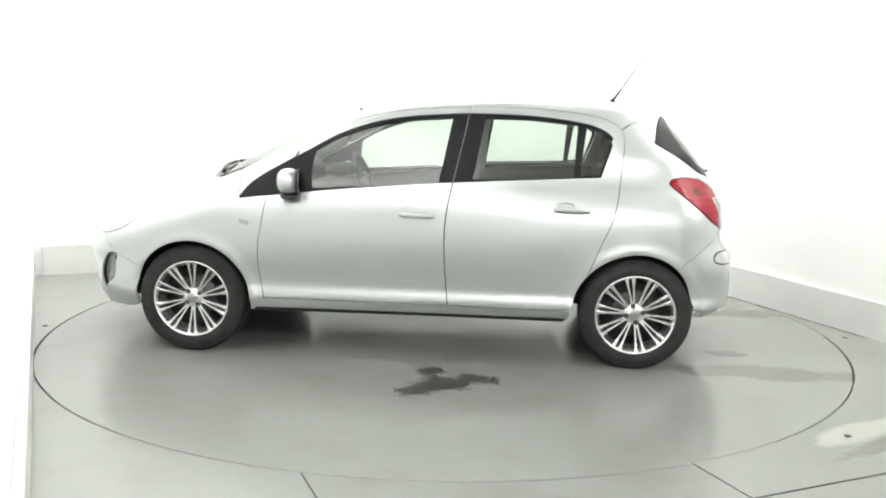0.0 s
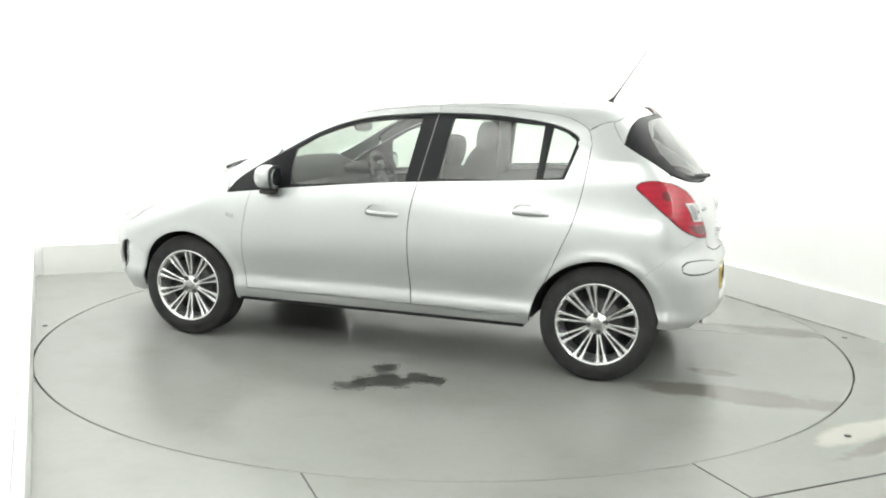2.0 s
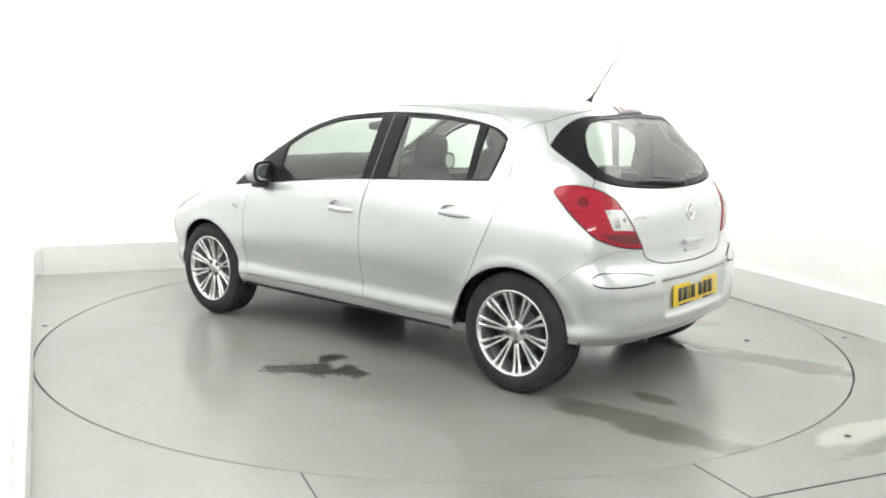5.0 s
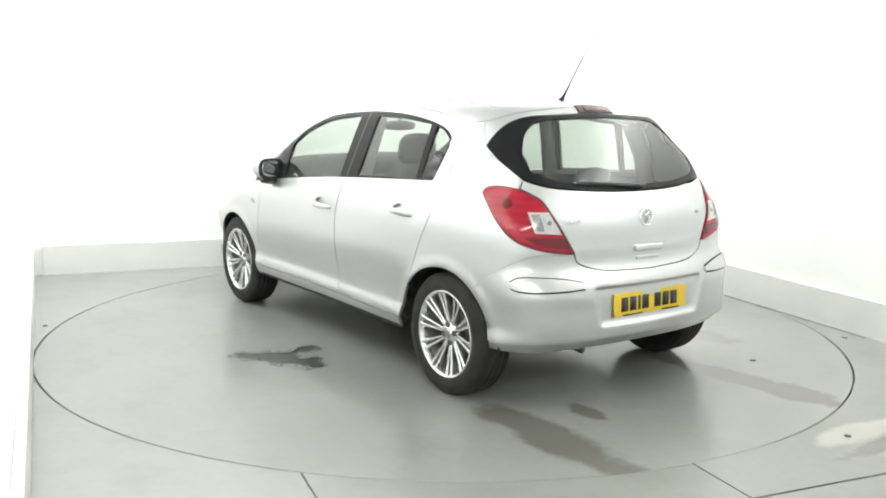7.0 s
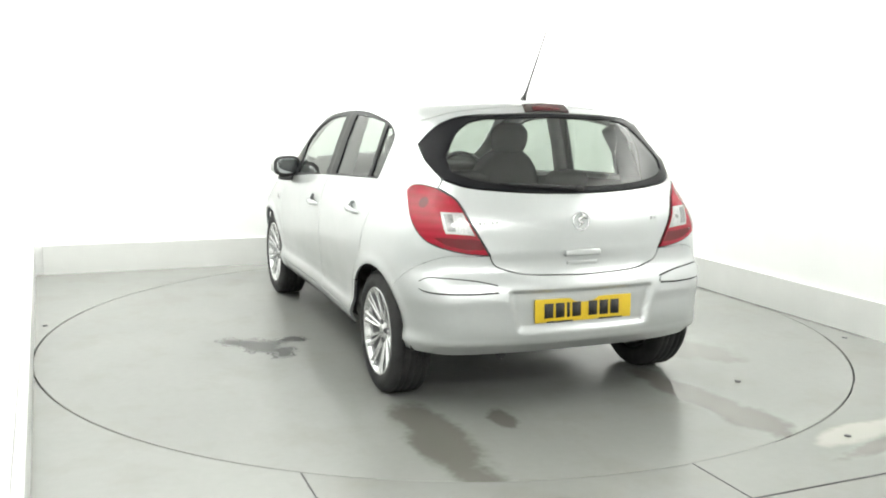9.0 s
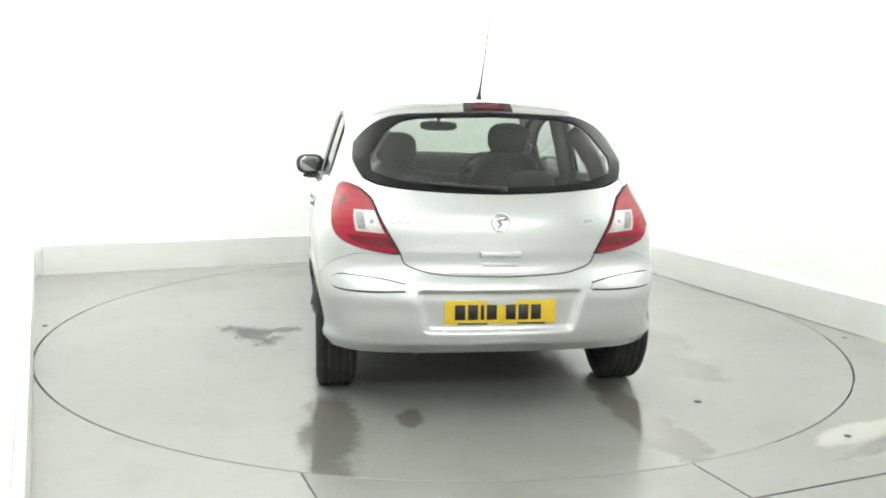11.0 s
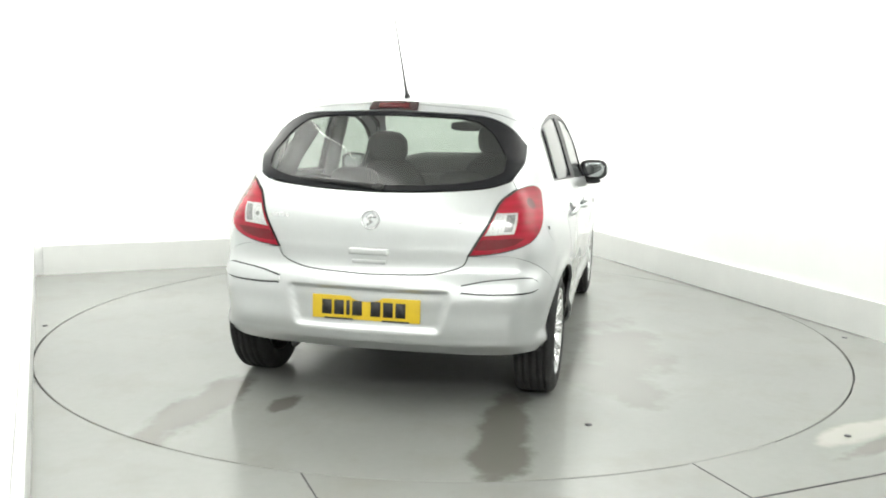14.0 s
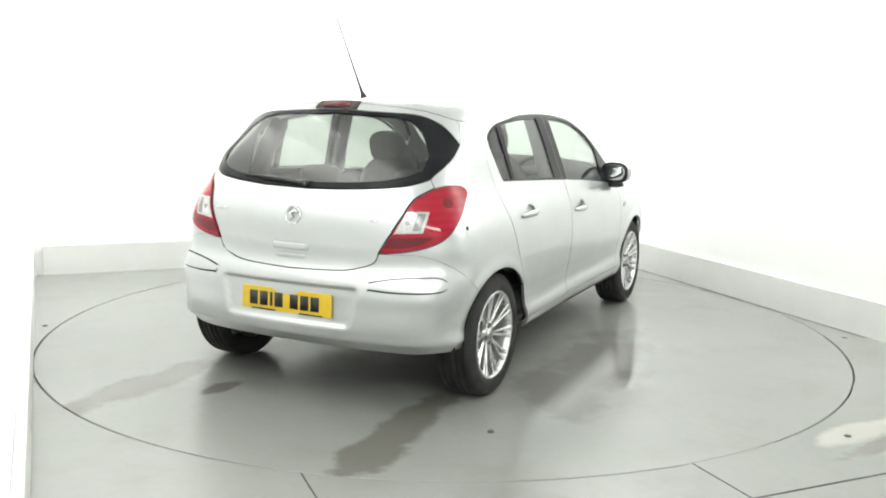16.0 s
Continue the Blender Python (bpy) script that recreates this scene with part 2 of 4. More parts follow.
for k, (x, y) in enumerate(((-2.531, -0.188), (1.822, -1.883), (2.577, -0.117))):
    bm = bmesh.new()
    bmesh.ops.create_cone(bm, cap_ends=True, segments=16, radius1=0.016, radius2=0.012, depth=0.006, matrix=Matrix.Translation((0, 0, 0.003)))
    ob = link("floor_bolt", bm, DARKMETAL, True)
    ob.matrix_world = pose(x, y, 0)
    tagged(ob, "dark steel bolt head in the grey floor", "bolt", "floor bolts")


def floor_joint(u0, v0, u1, v1, w=0.006):
    bm = bmesh.new()
    n = Vector((v0 - v1, u1 - u0, 0)).normalized() * w / 2
    a, b = Vector((u0, v0, 0.0015)), Vector((u1, v1, 0.0015))
    top = [bm.verts.new(p) for p in (a - n, b - n, b + n, a + n)]
    low = [bm.verts.new(v.co - Vector((0, 0, 0.01))) for v in top]
    bm.faces.new(top), bm.faces.new(low[::-1])
    for i in range(4):
        bm.faces.new((top[i], low[i], low[(i + 1) % 4], top[(i + 1) % 4]))
    bmesh.ops.recalc_face_normals(bm, faces=bm.faces)
    ob = link("floor_joint", bm, RUBBERSEAL)
    ob.matrix_world = BOOTH
    return tagged(ob, "narrow dark joint between floor sheets", "joint", kind="structure")


for u, v0 in ((-1.436, -2.0), (0.088, -2.46)):
    floor_joint(u, v0, u, -2.81)
floor_joint(U0, -2.812, U1 - 0.02, -2.812, 0.009)
# the grimy joint at the foot of the side wall, and the stretches where dirt has filled the turntable's gap
for v0, v1, w in ((1.75, 0.95, 0.008), (0.93, 0.30, 0.012), (0.27, -0.42, 0.010), (-0.44, -1.15, 0.013)):
    floor_joint(2.462, v0, 2.452, v1, w)


def gap_filler(a0, a1):
    bm = bmesh.new()
    n = 12
    rows = []
    for i in range(n + 1):
        a = radians(a0 + (a1 - a0) * i / n)
        rows.append([bm.verts.new((r * math.cos(a), r * math.sin(a), z)) for r, z in ((RING + 0.0012, -0.02), (RING + 0.0012, -0.0015), (RING + 0.0088, -0.0015), (RING + 0.0088, -0.02))])
    for p, q in zip(rows, rows[1:]):
        for k in range(3):
            bm.faces.new((p[k], q[k], q[k + 1], p[k + 1]))
    bmesh.ops.recalc_face_normals(bm, faces=bm.faces)
    ob = link("gap_filler", bm, FLOOR)
    return tagged(ob, "grey dirt packed into the turntable's gap", "floor dirt", kind="structure")


gap_filler(-65.5, -53.5)
gap_filler(-2.0, 70.0)
# ---- the car's outer form; x forward, y to its left, z up, from the middle between the axles ----
def curve(*pts):
    """A smooth curve through a few (at, value) pairs; straight beyond its ends."""
    xs, ys = np.array([p[0] for p in pts], float), np.array([p[1] for p in pts], float)
    o = np.argsort(xs)
    xs, ys = xs[o], ys[o]
    d = np.diff(ys) / np.diff(xs)
    m = np.concatenate([[d[0]], (d[1:] * np.diff(xs)[:-1] + d[:-1] * np.diff(xs)[1:]) / (xs[2:] - xs[:-2]), [d[-1]]])

    def at(x):
        x = np.asarray(x, float)
        i = np.clip(np.searchsorted(xs, x) - 1, 0, len(xs) - 2)
        h = xs[i + 1] - xs[i]
        t = (x - xs[i]) / h
        tc = np.clip(t, 0, 1)
        v = (2 * tc**3 - 3 * tc**2 + 1) * ys[i] + (tc**3 - 2 * tc**2 + tc) * h * m[i] + (3 * tc**2 - 2 * tc**3) * ys[i + 1] + (tc**3 - tc**2) * h * m[i + 1]
        return v + np.where(t < 0, t * h * m[0], 0) + np.where(t > 1, (t - 1) * h * m[-1], 0)
    return at


TOP = curve((2.3, 0.52), (2.1, 0.69), (1.9, 0.80), (1.7, 0.882), (1.43, 0.962), (1.31, 0.995), (1.18, 1.052), (1.02, 1.135), (0.86, 1.213), (0.57, 1.348), (0.2, 1.443), (-0.27, 1.484), (-0.8, 1.486), (-1.2, 1.466), (-1.42, 1.449), (-1.8, 1.41))
REAR = curve((0.15, -1.68), (0.25, -1.765), (0.32, -1.835), (0.342, -1.858), (0.38, -1.868), (0.5, -1.870), (0.57, -1.868), (0.63, -1.845), (0.68, -1.812), (0.78, -1.80), (0.91, -1.78), (1.0, -1.735), (1.1, -1.675), (1.25, -1.56), (1.4, -1.43), (1.45, -1.40), (1.5, -1.37))
FRONT = curve((0.15, 1.95), (0.28, 2.04), (0.45, 2.09), (0.6, 2.10), (0.75, 2.06), (0.9, 1.9))
SIDE = curve((0.18, 0.76), (0.24, 0.80), (0.29, 0.833), (0.335, 0.850), (0.36, 0.849), (0.40, 0.838), (0.46, 0.841), (0.55, 0.855), (0.65, 0.863), (0.78, 0.860), (0.88, 0.848), (0.96, 0.825), (1.02, 0.802), (1.1, 0.778), (1.25, 0.733), (1.38, 0.688), (1.46, 0.655))
PLANLOW = curve((-2.0, 0.885), (-1.6, 0.952), (-1.25, 0.996), (0, 0.998), (1.2, 0.995), (1.6, 0.965), (2.1, 0.88))
PLANHIGH = curve((-1.7, 0.83), (-1.35, 0.932), (-1.0, 0.97), (-0.4, 1.0), (0.2, 1.0), (0.7, 0.97), (1.0, 0.925), (1.6, 0.86))
CROWN = curve((-1.6, 0.050), (-0.3, 0.045), (0.2, 0.055), (0.7, 0.10), (1.1, 0.10), (1.9, 0.16))


def smax(a, b, k):
    h = np.maximum(k - np.abs(a - b), 0) / k
    return np.maximum(a, b) + h * h * k / 4


def body(x, y, z):
    """Below nought inside the car's outer skin, above it outside."""
    y = np.abs(y)
    w = np.clip((z - 0.78) / 0.32, 0, 1)
    w = w * w * (3 - 2 * w)
    flare = sum(0.010 * np.exp(-((np.hypot(x - cx, z - 0.30) - 0.362) / 0.032) ** 2) for cx in (1.2555, -1.2555))
    tuck = np.clip((-1.0 - x) / 0.4, 0, 1.2) ** 2
    side = y - SIDE(z) * (PLANLOW(x) * (1 - w) + PLANHIGH(x) * w) - flare + 0.52 * tuck * np.maximum(z - 1.17, 0)
    top = (z - TOP(x) + CROWN(x) * (y / 0.66) ** 2) * 0.9
    rear = (REAR(z) + 0.16 * y**2 + 0.12 * y**4 - x) * 0.9
    front = x - FRONT(z) + 0.35 * y**2 + 0.2 * y**4
    # the recess of the number plate, and the step under the rear bumper
    dent = 1 / (1 + np.exp(-(0.375 - 0.25 * np.maximum(0.56 - z, 0) - y) / 0.007)) / (1 + np.exp(-(z - 0.412) / 0.005)) / (1 + np.exp(-(0.590 - z) / 0.004))
    rear = rear + 0.022 * np.where(x < -1.5, dent, 0)
    f = smax(side, rear, 0.15)
    f = smax(f, front, 0.2)
    f = smax(f, top, 0.09)
    return smax(f, 0.19 - z, 0.05)


XR, XF, RAD = -1.0, 1.2, 0.85


def skin(s, z, depth=0.0):
    """The point of the skin for s along the car's side (running on round its ends) and the height z; depth: metres below the skin."""
    s, z = np.asarray(s, float), np.asarray(z, float)
    fr, fx = np.maximum(XR - s, 0) / RAD, np.maximum(s - XF, 0) / RAD
    ox = np.clip(s, XR, XF)
    dx, dy = np.sin(fx) - np.sin(fr), np.cos(np.maximum(fr, fx))
    lo, hi = np.zeros_like(s), np.full_like(s, 2.0)
    for _ in range(34):
        mid = (lo + hi) / 2
        inside = body(ox + dx * mid, dy * mid, z) < 0
        lo, hi = np.where(inside, mid, lo), np.where(inside, hi, mid)
    r = lo - depth
    return np.stack([ox + dx * r, dy * r, z], -1)


def lid(x, y, depth=0.0):
    """The point of the skin straight above (x, y)."""
    x, y = np.asarray(x, float), np.asarray(y, float)
    lo, hi = np.full_like(x, 0.5), np.full_like(x, 1.7)
    for _ in range(34):
        mid = (lo + hi) / 2
        inside = body(x, y, mid) < 0
        lo, hi = np.where(inside, mid, lo), np.where(inside, hi, mid)
    return np.stack([x, y, lo - depth], -1)
from mathutils.geometry import delaunay_2d_cdt

TAIL = XR - RAD * math.pi / 2


def dense(poly, h):
    out = []
    for (a, b), (c, d) in zip(poly, poly[1:] + poly[:1]):
        n = max(1, math.ceil(math.hypot(c - a, d - b) / h))
        out += [(a + (c - a) * k / n, b + (d - b) * k / n) for k in range(n)]
    return out


def bend(pts, n=8):
    """A smooth line through a few points, with n steps between each two."""
    p = [pts[0]] + list(pts) + [pts[-1]]
    out = []
    for i in range(1, len(p) - 2):
        for k in range(n):
            t = k / n
            out.append(tuple(0.5 * (2 * p[i][a] + (p[i + 1][a] - p[i - 1][a]) * t + (2 * p[i - 1][a] - 5 * p[i][a] + 4 * p[i + 1][a] - p[i + 2][a]) * t * t + (3 * p[i][a] - p[i - 1][a] - 3 * p[i + 1][a] + p[i + 2][a]) * t**3) for a in (0, 1)))
    return out + [tuple(pts[-1])]


def within(P, poly):
    inside = np.zeros(len(P), bool)
    q = np.array(poly)
    for (a, b), (c, d) in zip(q, np.roll(q, -1, 0)):
        cross = (b > P[:, 1]) != (d > P[:, 1])
        inside ^= cross & (P[:, 0] < (c - a) * (P[:, 1] - b) / (d - b if d != b else 1e-12) + a)
    return inside


def shrink(poly, g):
    q = np.array(poly)
    area = np.sum(q[:, 0] * np.roll(q[:, 1], -1) - np.roll(q[:, 0], -1) * q[:, 1])
    e = np.roll(q, -1, 0) - q
    n = np.stack([-e[:, 1], e[:, 0]], 1) / np.maximum(np.hypot(e[:, 0], e[:, 1]), 1e-9)[:, None] * np.sign(area)
    m = n + np.roll(n, 1, 0)
    m /= np.maximum(np.hypot(m[:, 0], m[:, 1]), 0.35)[:, None]
    return [tuple(v) for v in q + g * m]


def nearest(P, poly):
    q = np.array(poly)
    best = np.full(len(P), 9.0)
    for a, b in zip(q, np.roll(q, -1, 0)):
        e = b - a
        t = np.clip(((P - a) @ e) / max(e @ e, 1e-12), 0, 1)
        best = np.minimum(best, np.hypot(*(P - a - t[:, None] * e).T))
    return best


def unit_normals(P):
    e = 1e-3
    g = np.stack([body(P[:, 0] + e, P[:, 1], P[:, 2]) - body(P[:, 0] - e, P[:, 1], P[:, 2]),
                  body(P[:, 0], P[:, 1] + e, P[:, 2]) - body(P[:, 0], P[:, 1] - e, P[:, 2]),
                  body(P[:, 0], P[:, 1], P[:, 2] + e) - body(P[:, 0], P[:, 1], P[:, 2] - e)], 1)
    return g / np.maximum(np.linalg.norm(g, axis=1), 1e-9)[:, None]


def panel_mesh(name, fn, poly, mat, holes=(), h=0.03, gap=0.002, flange=0.014, out=0.0):
    """A pressed panel on the car's skin: the outline and holes lie in the map of fn; its edges turn inwards by flange metres; out: metres proud of the skin."""
    loops = [shrink(dense(poly, h), gap)] + [shrink(dense(q, h), -gap) for q in holes]
    base = np.array(loops[0])
    lo, hi = base.min(0), base.max(0)
    gx, gy = np.meshgrid(np.arange(lo[0], hi[0], h), np.arange(lo[1], hi[1], h * 0.87), indexing="ij")
    gx = gx + (np.arange(gx.shape[1]) % 2)[None, :] * h / 2
    G = np.stack([gx.ravel(), gy.ravel()], 1)
    G = G[within(G, loops[0]) & (nearest(G, loops[0]) > 0.45 * h)]
    for q in loops[1:]:
        G = G[~within(G, q) & (nearest(G, q) > 0.45 * h)]
    vs, es = [], []
    for q in loops:
        n0 = len(vs)
        vs += q
        es += [(n0 + i, n0 + (i + 1) % len(q)) for i in range(len(q))]
    nb = len(vs)
    vs += [tuple(v) for v in G]
    v2, e2, f2, ov, _, _ = delaunay_2d_cdt([Vector(v) for v in vs], es, [], 0, 1e-6)
    A = np.array([tuple(v) for v in v2])
    F = np.array([f for f in f2 if len(f) == 3])
    C = A[F].mean(1)
    keep = within(C, loops[0])
    for q in loops[1:]:
        keep &= ~within(C, q)
    F = F[keep]
    P = fn(A[:, 0], A[:, 1])
    N = unit_normals(P)
    P = P + N * out
    # face the triangles outwards
    fnrm = np.cross(P[F[:, 1]] - P[F[:, 0]], P[F[:, 2]] - P[F[:, 0]])
    flip = np.sum(fnrm * N[F[:, 0]], 1) < 0
    F[flip] = F[flip][:, ::-1]
    count = {}
    for a, b, c in F.tolist():
        for e in ((a, b), (b, c), (c, a)):
            count[e] = 1
    rim = [e for e in count if (e[1], e[0]) not in count]
    V, NN, faces = P.tolist(), N.tolist(), F.tolist()
    if flange:
        idx = {}
        for a, b in rim:
            d = P[b] - P[a]
            sidew = np.cross(d, N[a])
            sidew = sidew / max(np.linalg.norm(sidew), 1e-9)
            for v in (a, b):
                if v not in idx:
                    idx[v] = len(V)
                    V.append((P[v] + 0).tolist())
                    V.append((P[v] - N[v] * flange).tolist())
                    NN.extend([sidew.tolist(), sidew.tolist()])
            i, j = idx[a], idx[b]
            faces.append([i, i + 1, j + 1, j])
    used = sorted({i for f in faces for i in f})
    re = {o: n for n, o in enumerate(used)}
    me = bpy.data.meshes.new(name)
    me.from_pydata([V[i] for i in used], [], [[re[i] for i in f] for f in faces])
    me.polygons.foreach_set("use_smooth", [True] * len(me.polygons))
    me.update()
    me.normals_split_custom_set_from_vertices([NN[i] for i in used])
    me.materials.append(mat)
    return me


def flipped(me):
    """The same panel for the car's other side."""
    c = me.copy()
    n = len(c.vertices)
    co = np.empty(n * 3)
    c.vertices.foreach_get("co", co)
    co[1::3] *= -1
    nn = [None] * n
    for lp in me.loops:
        nn[lp.vertex_index] = (lp.normal[0], -lp.normal[1], lp.normal[2])
    c.vertices.foreach_set("co", co)
    c.flip_normals()
    c.update()
    c.normals_split_custom_set_from_vertices(nn)
    return c


def hang(name, me, parent, label="", both=False):
    obs = []
    for k in range(2 if both else 1):
        ob = new(name, flipped(me) if k else me)
        ob.parent = parent[k] if isinstance(parent, list) else parent
        obs.append(tagged(ob, label))
    return obs if both else obs[0]


def panel(name, fn, poly, mat, parent, label="", both=True, **kw):
    return hang(name, panel_mesh(name, fn, poly, mat, **kw), parent, label, both)


def whole(half):
    """An outline across the car's tail from its half, which runs from the middle outwards and back to the middle."""
    return list(half) + [(2 * TAIL - s, z) for s, z in reversed(half) if s - TAIL > 1e-6]


def to_top(line):
    """A line of the side's map, seen from above."""
    return [tuple(p[:2]) for p in skin([q[0] for q in line], [q[1] for q in line])]


def around(x, z, y=0.86):
    s = XF + math.atan2(x - XF, y) * RAD if x > XF else XR - math.atan2(XR - x, y) * RAD if x < XR else x
    return (s, z)


def arch(cx, a0, a1, n=22, r=0.352, cz=0.297):
    """The wheel arch's edge from the angle a0 to a1, degrees, 0 forwards and 90 up."""
    return [around(cx + r * math.cos(radians(a0 + (a1 - a0) * k / n)), cz + r * math.sin(radians(a0 + (a1 - a0) * k / n))) for k in range(n + 1)]


car = tagged(new("car"), "silver five-door hatchback with alloy wheels on the turntable", "car")

# ---- lines of the side, in (along, up) ----
WIN_TOP = bend([(0.968, 0.905), (0.905, 0.985), (0.79, 1.062), (0.60, 1.163), (0.38, 1.277), (0.12, 1.352), (-0.22, 1.384), (-0.42, 1.388), (-0.66, 1.380), (-0.90, 1.352), (-1.04, 1.318), (-1.115, 1.28), (-1.128, 1.245)], 6)
WIN_LOW = bend([(-1.045, 1.057), (-0.66, 1.038), (-0.235, 1.014), (0.11, 0.989), (0.585, 0.943), (0.965, 0.897)], 6)
SEAM = bend([(0.648, 1.166), (0.61, 1.215), (0.433, 1.312), (0.11, 1.392), (-0.312, 1.426), (-0.683, 1.420), (-0.964, 1.393), (-1.10, 1.362), (-1.185, 1.312), (-1.203, 1.24)], 6)
REAR_DOOR = bend([(-1.203, 1.24), (-1.155, 1.0), (-1.108, 0.83), (-1.06, 0.715), (-1.012, 0.595), arch(-1.2555, 38, 39, 1)[0]], 5)
SPLIT = bend([(-0.235, 1.012), (-0.200, 0.80), (-0.200, 0.56), (-0.22, 0.33)], 5)
FRONT_DOOR = bend([(0.806, 0.916), (0.835, 0.75), (0.853, 0.63), (0.852, 0.48), (0.825, 0.335)], 5)
SILL_TOP = [(0.825, 0.335), (0.3, 0.334), (-0.22, 0.33), (-0.6, 0.326), (-0.897, 0.326)]
cut = lambda line, s0, s1: [p for p in line if min(s0, s1) <= p[0] <= max(s0, s1)]

low_f = cut(WIN_LOW, -0.235, 0.806)
low_r = cut(WIN_LOW, -1.046, -0.236)
fd = low_f + FRONT_DOOR + SILL_TOP[1:2] + SPLIT[::-1][:-1]
cups = [[(s + 0.040 + 0.052 * math.cos(a * math.tau / 18), z + 0.022 + 0.022 * math.sin(a * math.tau / 18)) for a in range(18)] for s, z in ((-0.043, 0.829), (-0.888, 0.876))]
front_door = panel("front_door", skin, fd, PAINT, car, h=0.03, holes=cups[:1], gap=0.003, flange=0.018)
door_arch = arch(-1.2555, 6, 38, 6)[:-1]
rd = [(-1.045, 1.057)] + low_r[1:] + SPLIT + SILL_TOP[3:] + door_arch + REAR_DOOR[::-1] + [(-1.128, 1.245)]
rear_door = panel("rear_door", skin, rd, PAINT, car, h=0.03, holes=cups[1:], gap=0.003, flange=0.018)
fr_strip = cut(WIN_TOP, -0.311, 0.648) + [(-0.312, 1.3865), (-0.312, 1.426)] + cut(SEAM, -0.311, 0.648)[::-1]
panel("front_door_frame", skin, fr_strip, PAINT, car, h=0.02)
rr_strip = [(-0.312, 1.3865)] + cut(WIN_TOP, -2, -0.313) + REAR_DOOR[:1] + cut(SEAM, -2, -0.313)[::-1][1:] + [(-0.312, 1.426)]
panel("rear_door_frame", skin, rr_strip, PAINT, car, h=0.02)


def ribbon(line, w):
    """A closed outline w metres wide along an open line of the side's map."""
    q = np.array(line, float)
    d = np.gradient(q, axis=0)
    n = np.stack([-d[:, 1], d[:, 0]], 1) / np.maximum(np.hypot(d[:, 0], d[:, 1]), 1e-9)[:, None] * w / 2
    return [tuple(v) for v in q + n] + [tuple(v) for v in (q - n)[::-1]]


for line, w in ((FRONT_DOOR, 0.016), (SPLIT, 0.016), (REAR_DOOR, 0.016), (SEAM, 0.014)):
    panel("shut_line_seal", skin, ribbon(line, w), RUBBERSEAL, car, "black rubber seal in the door gap", h=0.02, gap=0, flange=0, out=-0.0045)
panel("door_frame_joint", skin, ribbon([(-1.118, 1.2457), (-1.16, 1.243), (-1.2, 1.2402)], 0.022), PAINT, car, h=0.02, gap=0, flange=0, out=-0.0012)
panel("pillar_seam", skin, ribbon([(-0.236, 1.016), (-0.262, 1.14), (-0.288, 1.26), (-0.311, 1.386)], 0.005), GREYTRIM, car, "grey gap line between the door pillars", h=0.02, gap=0, flange=0, out=-0.0025)
panel("sill_lip", skin, [(0.88, 0.277), (-0.872, 0.277), (-0.862, 0.258), (0.88, 0.258)], RUBBERSEAL, car, "dark lower lip of the sill", h=0.03, gap=0, flange=0.004, out=0.002)
panel("sill", skin, [(0.90, 0.335)] + SILL_TOP + [(-0.896, 0.290), (-0.874, 0.262), (0.90, 0.262)], PAINT, car, h=0.03)

# ---- windows ----
glass_f = bend([(0.548, 0.965), (0.562, 1.06), (0.545, 1.17)], 3) + bend([(0.50, 1.195), (0.38, 1.258), (0.12, 1.334), (-0.222, 1.366)], 6) + [(-0.155, 1.010)]
glass_r = [(-0.345, 1.033), (-0.405, 1.368), (-0.66, 1.361), (-0.912, 1.335), (-0.893, 1.054)]
glass_q = [(-0.928, 1.060), (-0.962, 1.326), (-1.04, 1.302), (-1.10, 1.266), (-1.105, 1.248), (-1.032, 1.068)]
surround = panel("window_surround", skin, WIN_TOP + WIN_LOW, GLOSSBLACK, car, "gloss black window surround and pillars", holes=[glass_f, glass_r, glass_q], h=0.03, gap=0.001, flange=0.02, out=-0.004)
for nm, q in (("front_window", glass_f), ("rear_window", glass_r), ("quarter_window", glass_q)):
    for ob in panel(nm, skin, q, GLASS, car, "green tinted side glass", h=0.05, gap=-0.004, flange=0, out=-0.010):
        ob.visible_shadow = False

# ---- wings, hood, nose ----
HOOD_EDGE = bend([(1.03, 0.66), (1.25, 0.68), (1.5, 0.67), (1.75, 0.60), (1.90, 0.47), (1.97, 0.25), (1.99, 0.0)], 6)
COWL = bend([(1.29, 0.0), (1.27, 0.3), (1.17, 0.55), (0.985, 0.672)], 5)
hood_pts = lid([p[0] for p in HOOD_EDGE], [p[1] for p in HOOD_EDGE])
hood_line = [around(p[0], p[2], max(p[1], 1e-3)) for p in hood_pts]
wing_top = [p for p in hood_line if p[0] < 1.80]
cowl_end = lid([0.985], [0.672])[0]
wing = cut(WIN_LOW, 0.806, 0.97) + [(cowl_end[0], cowl_end[2])] + wing_top + [(wing_top[-1][0], 0.62)] + arch(1.2555, 31, 186, 20) + [(0.872, 0.30)] + FRONT_DOOR[::-1]
panel("front_wing", skin, wing, PAINT, car, h=0.03, gap=0.0012)
hood = [(x, y) for x, y in HOOD_EDGE] + [(x, -y) for x, y in HOOD_EDGE[::-1][1:]] + [(x, -y) for x, y in COWL[::-1]] + COWL[1:-1]
panel("hood", lid, hood, PAINT, car, both=False, h=0.04)
NOSE = XF + RAD * math.pi / 2
nose_half = [(wing_top[-1][0], 0.62)] + [p for p in hood_line if p[0] >= 1.80][:-1] + [(NOSE, hood_line[-1][1])]
nose_low = [(NOSE, 0.215), (1.9, 0.225), (1.63, 0.24)] + arch(1.2555, -6, 31, 6)
mirror_nose = lambda line: [(2 * NOSE - s, z) for s, z in reversed(line)]
fog = bend([(1.83, 0.335), (1.735, 0.40), (1.70, 0.50), (1.685, 0.555), (1.76, 0.54), (1.85, 0.42), (1.85, 0.345)], 3)
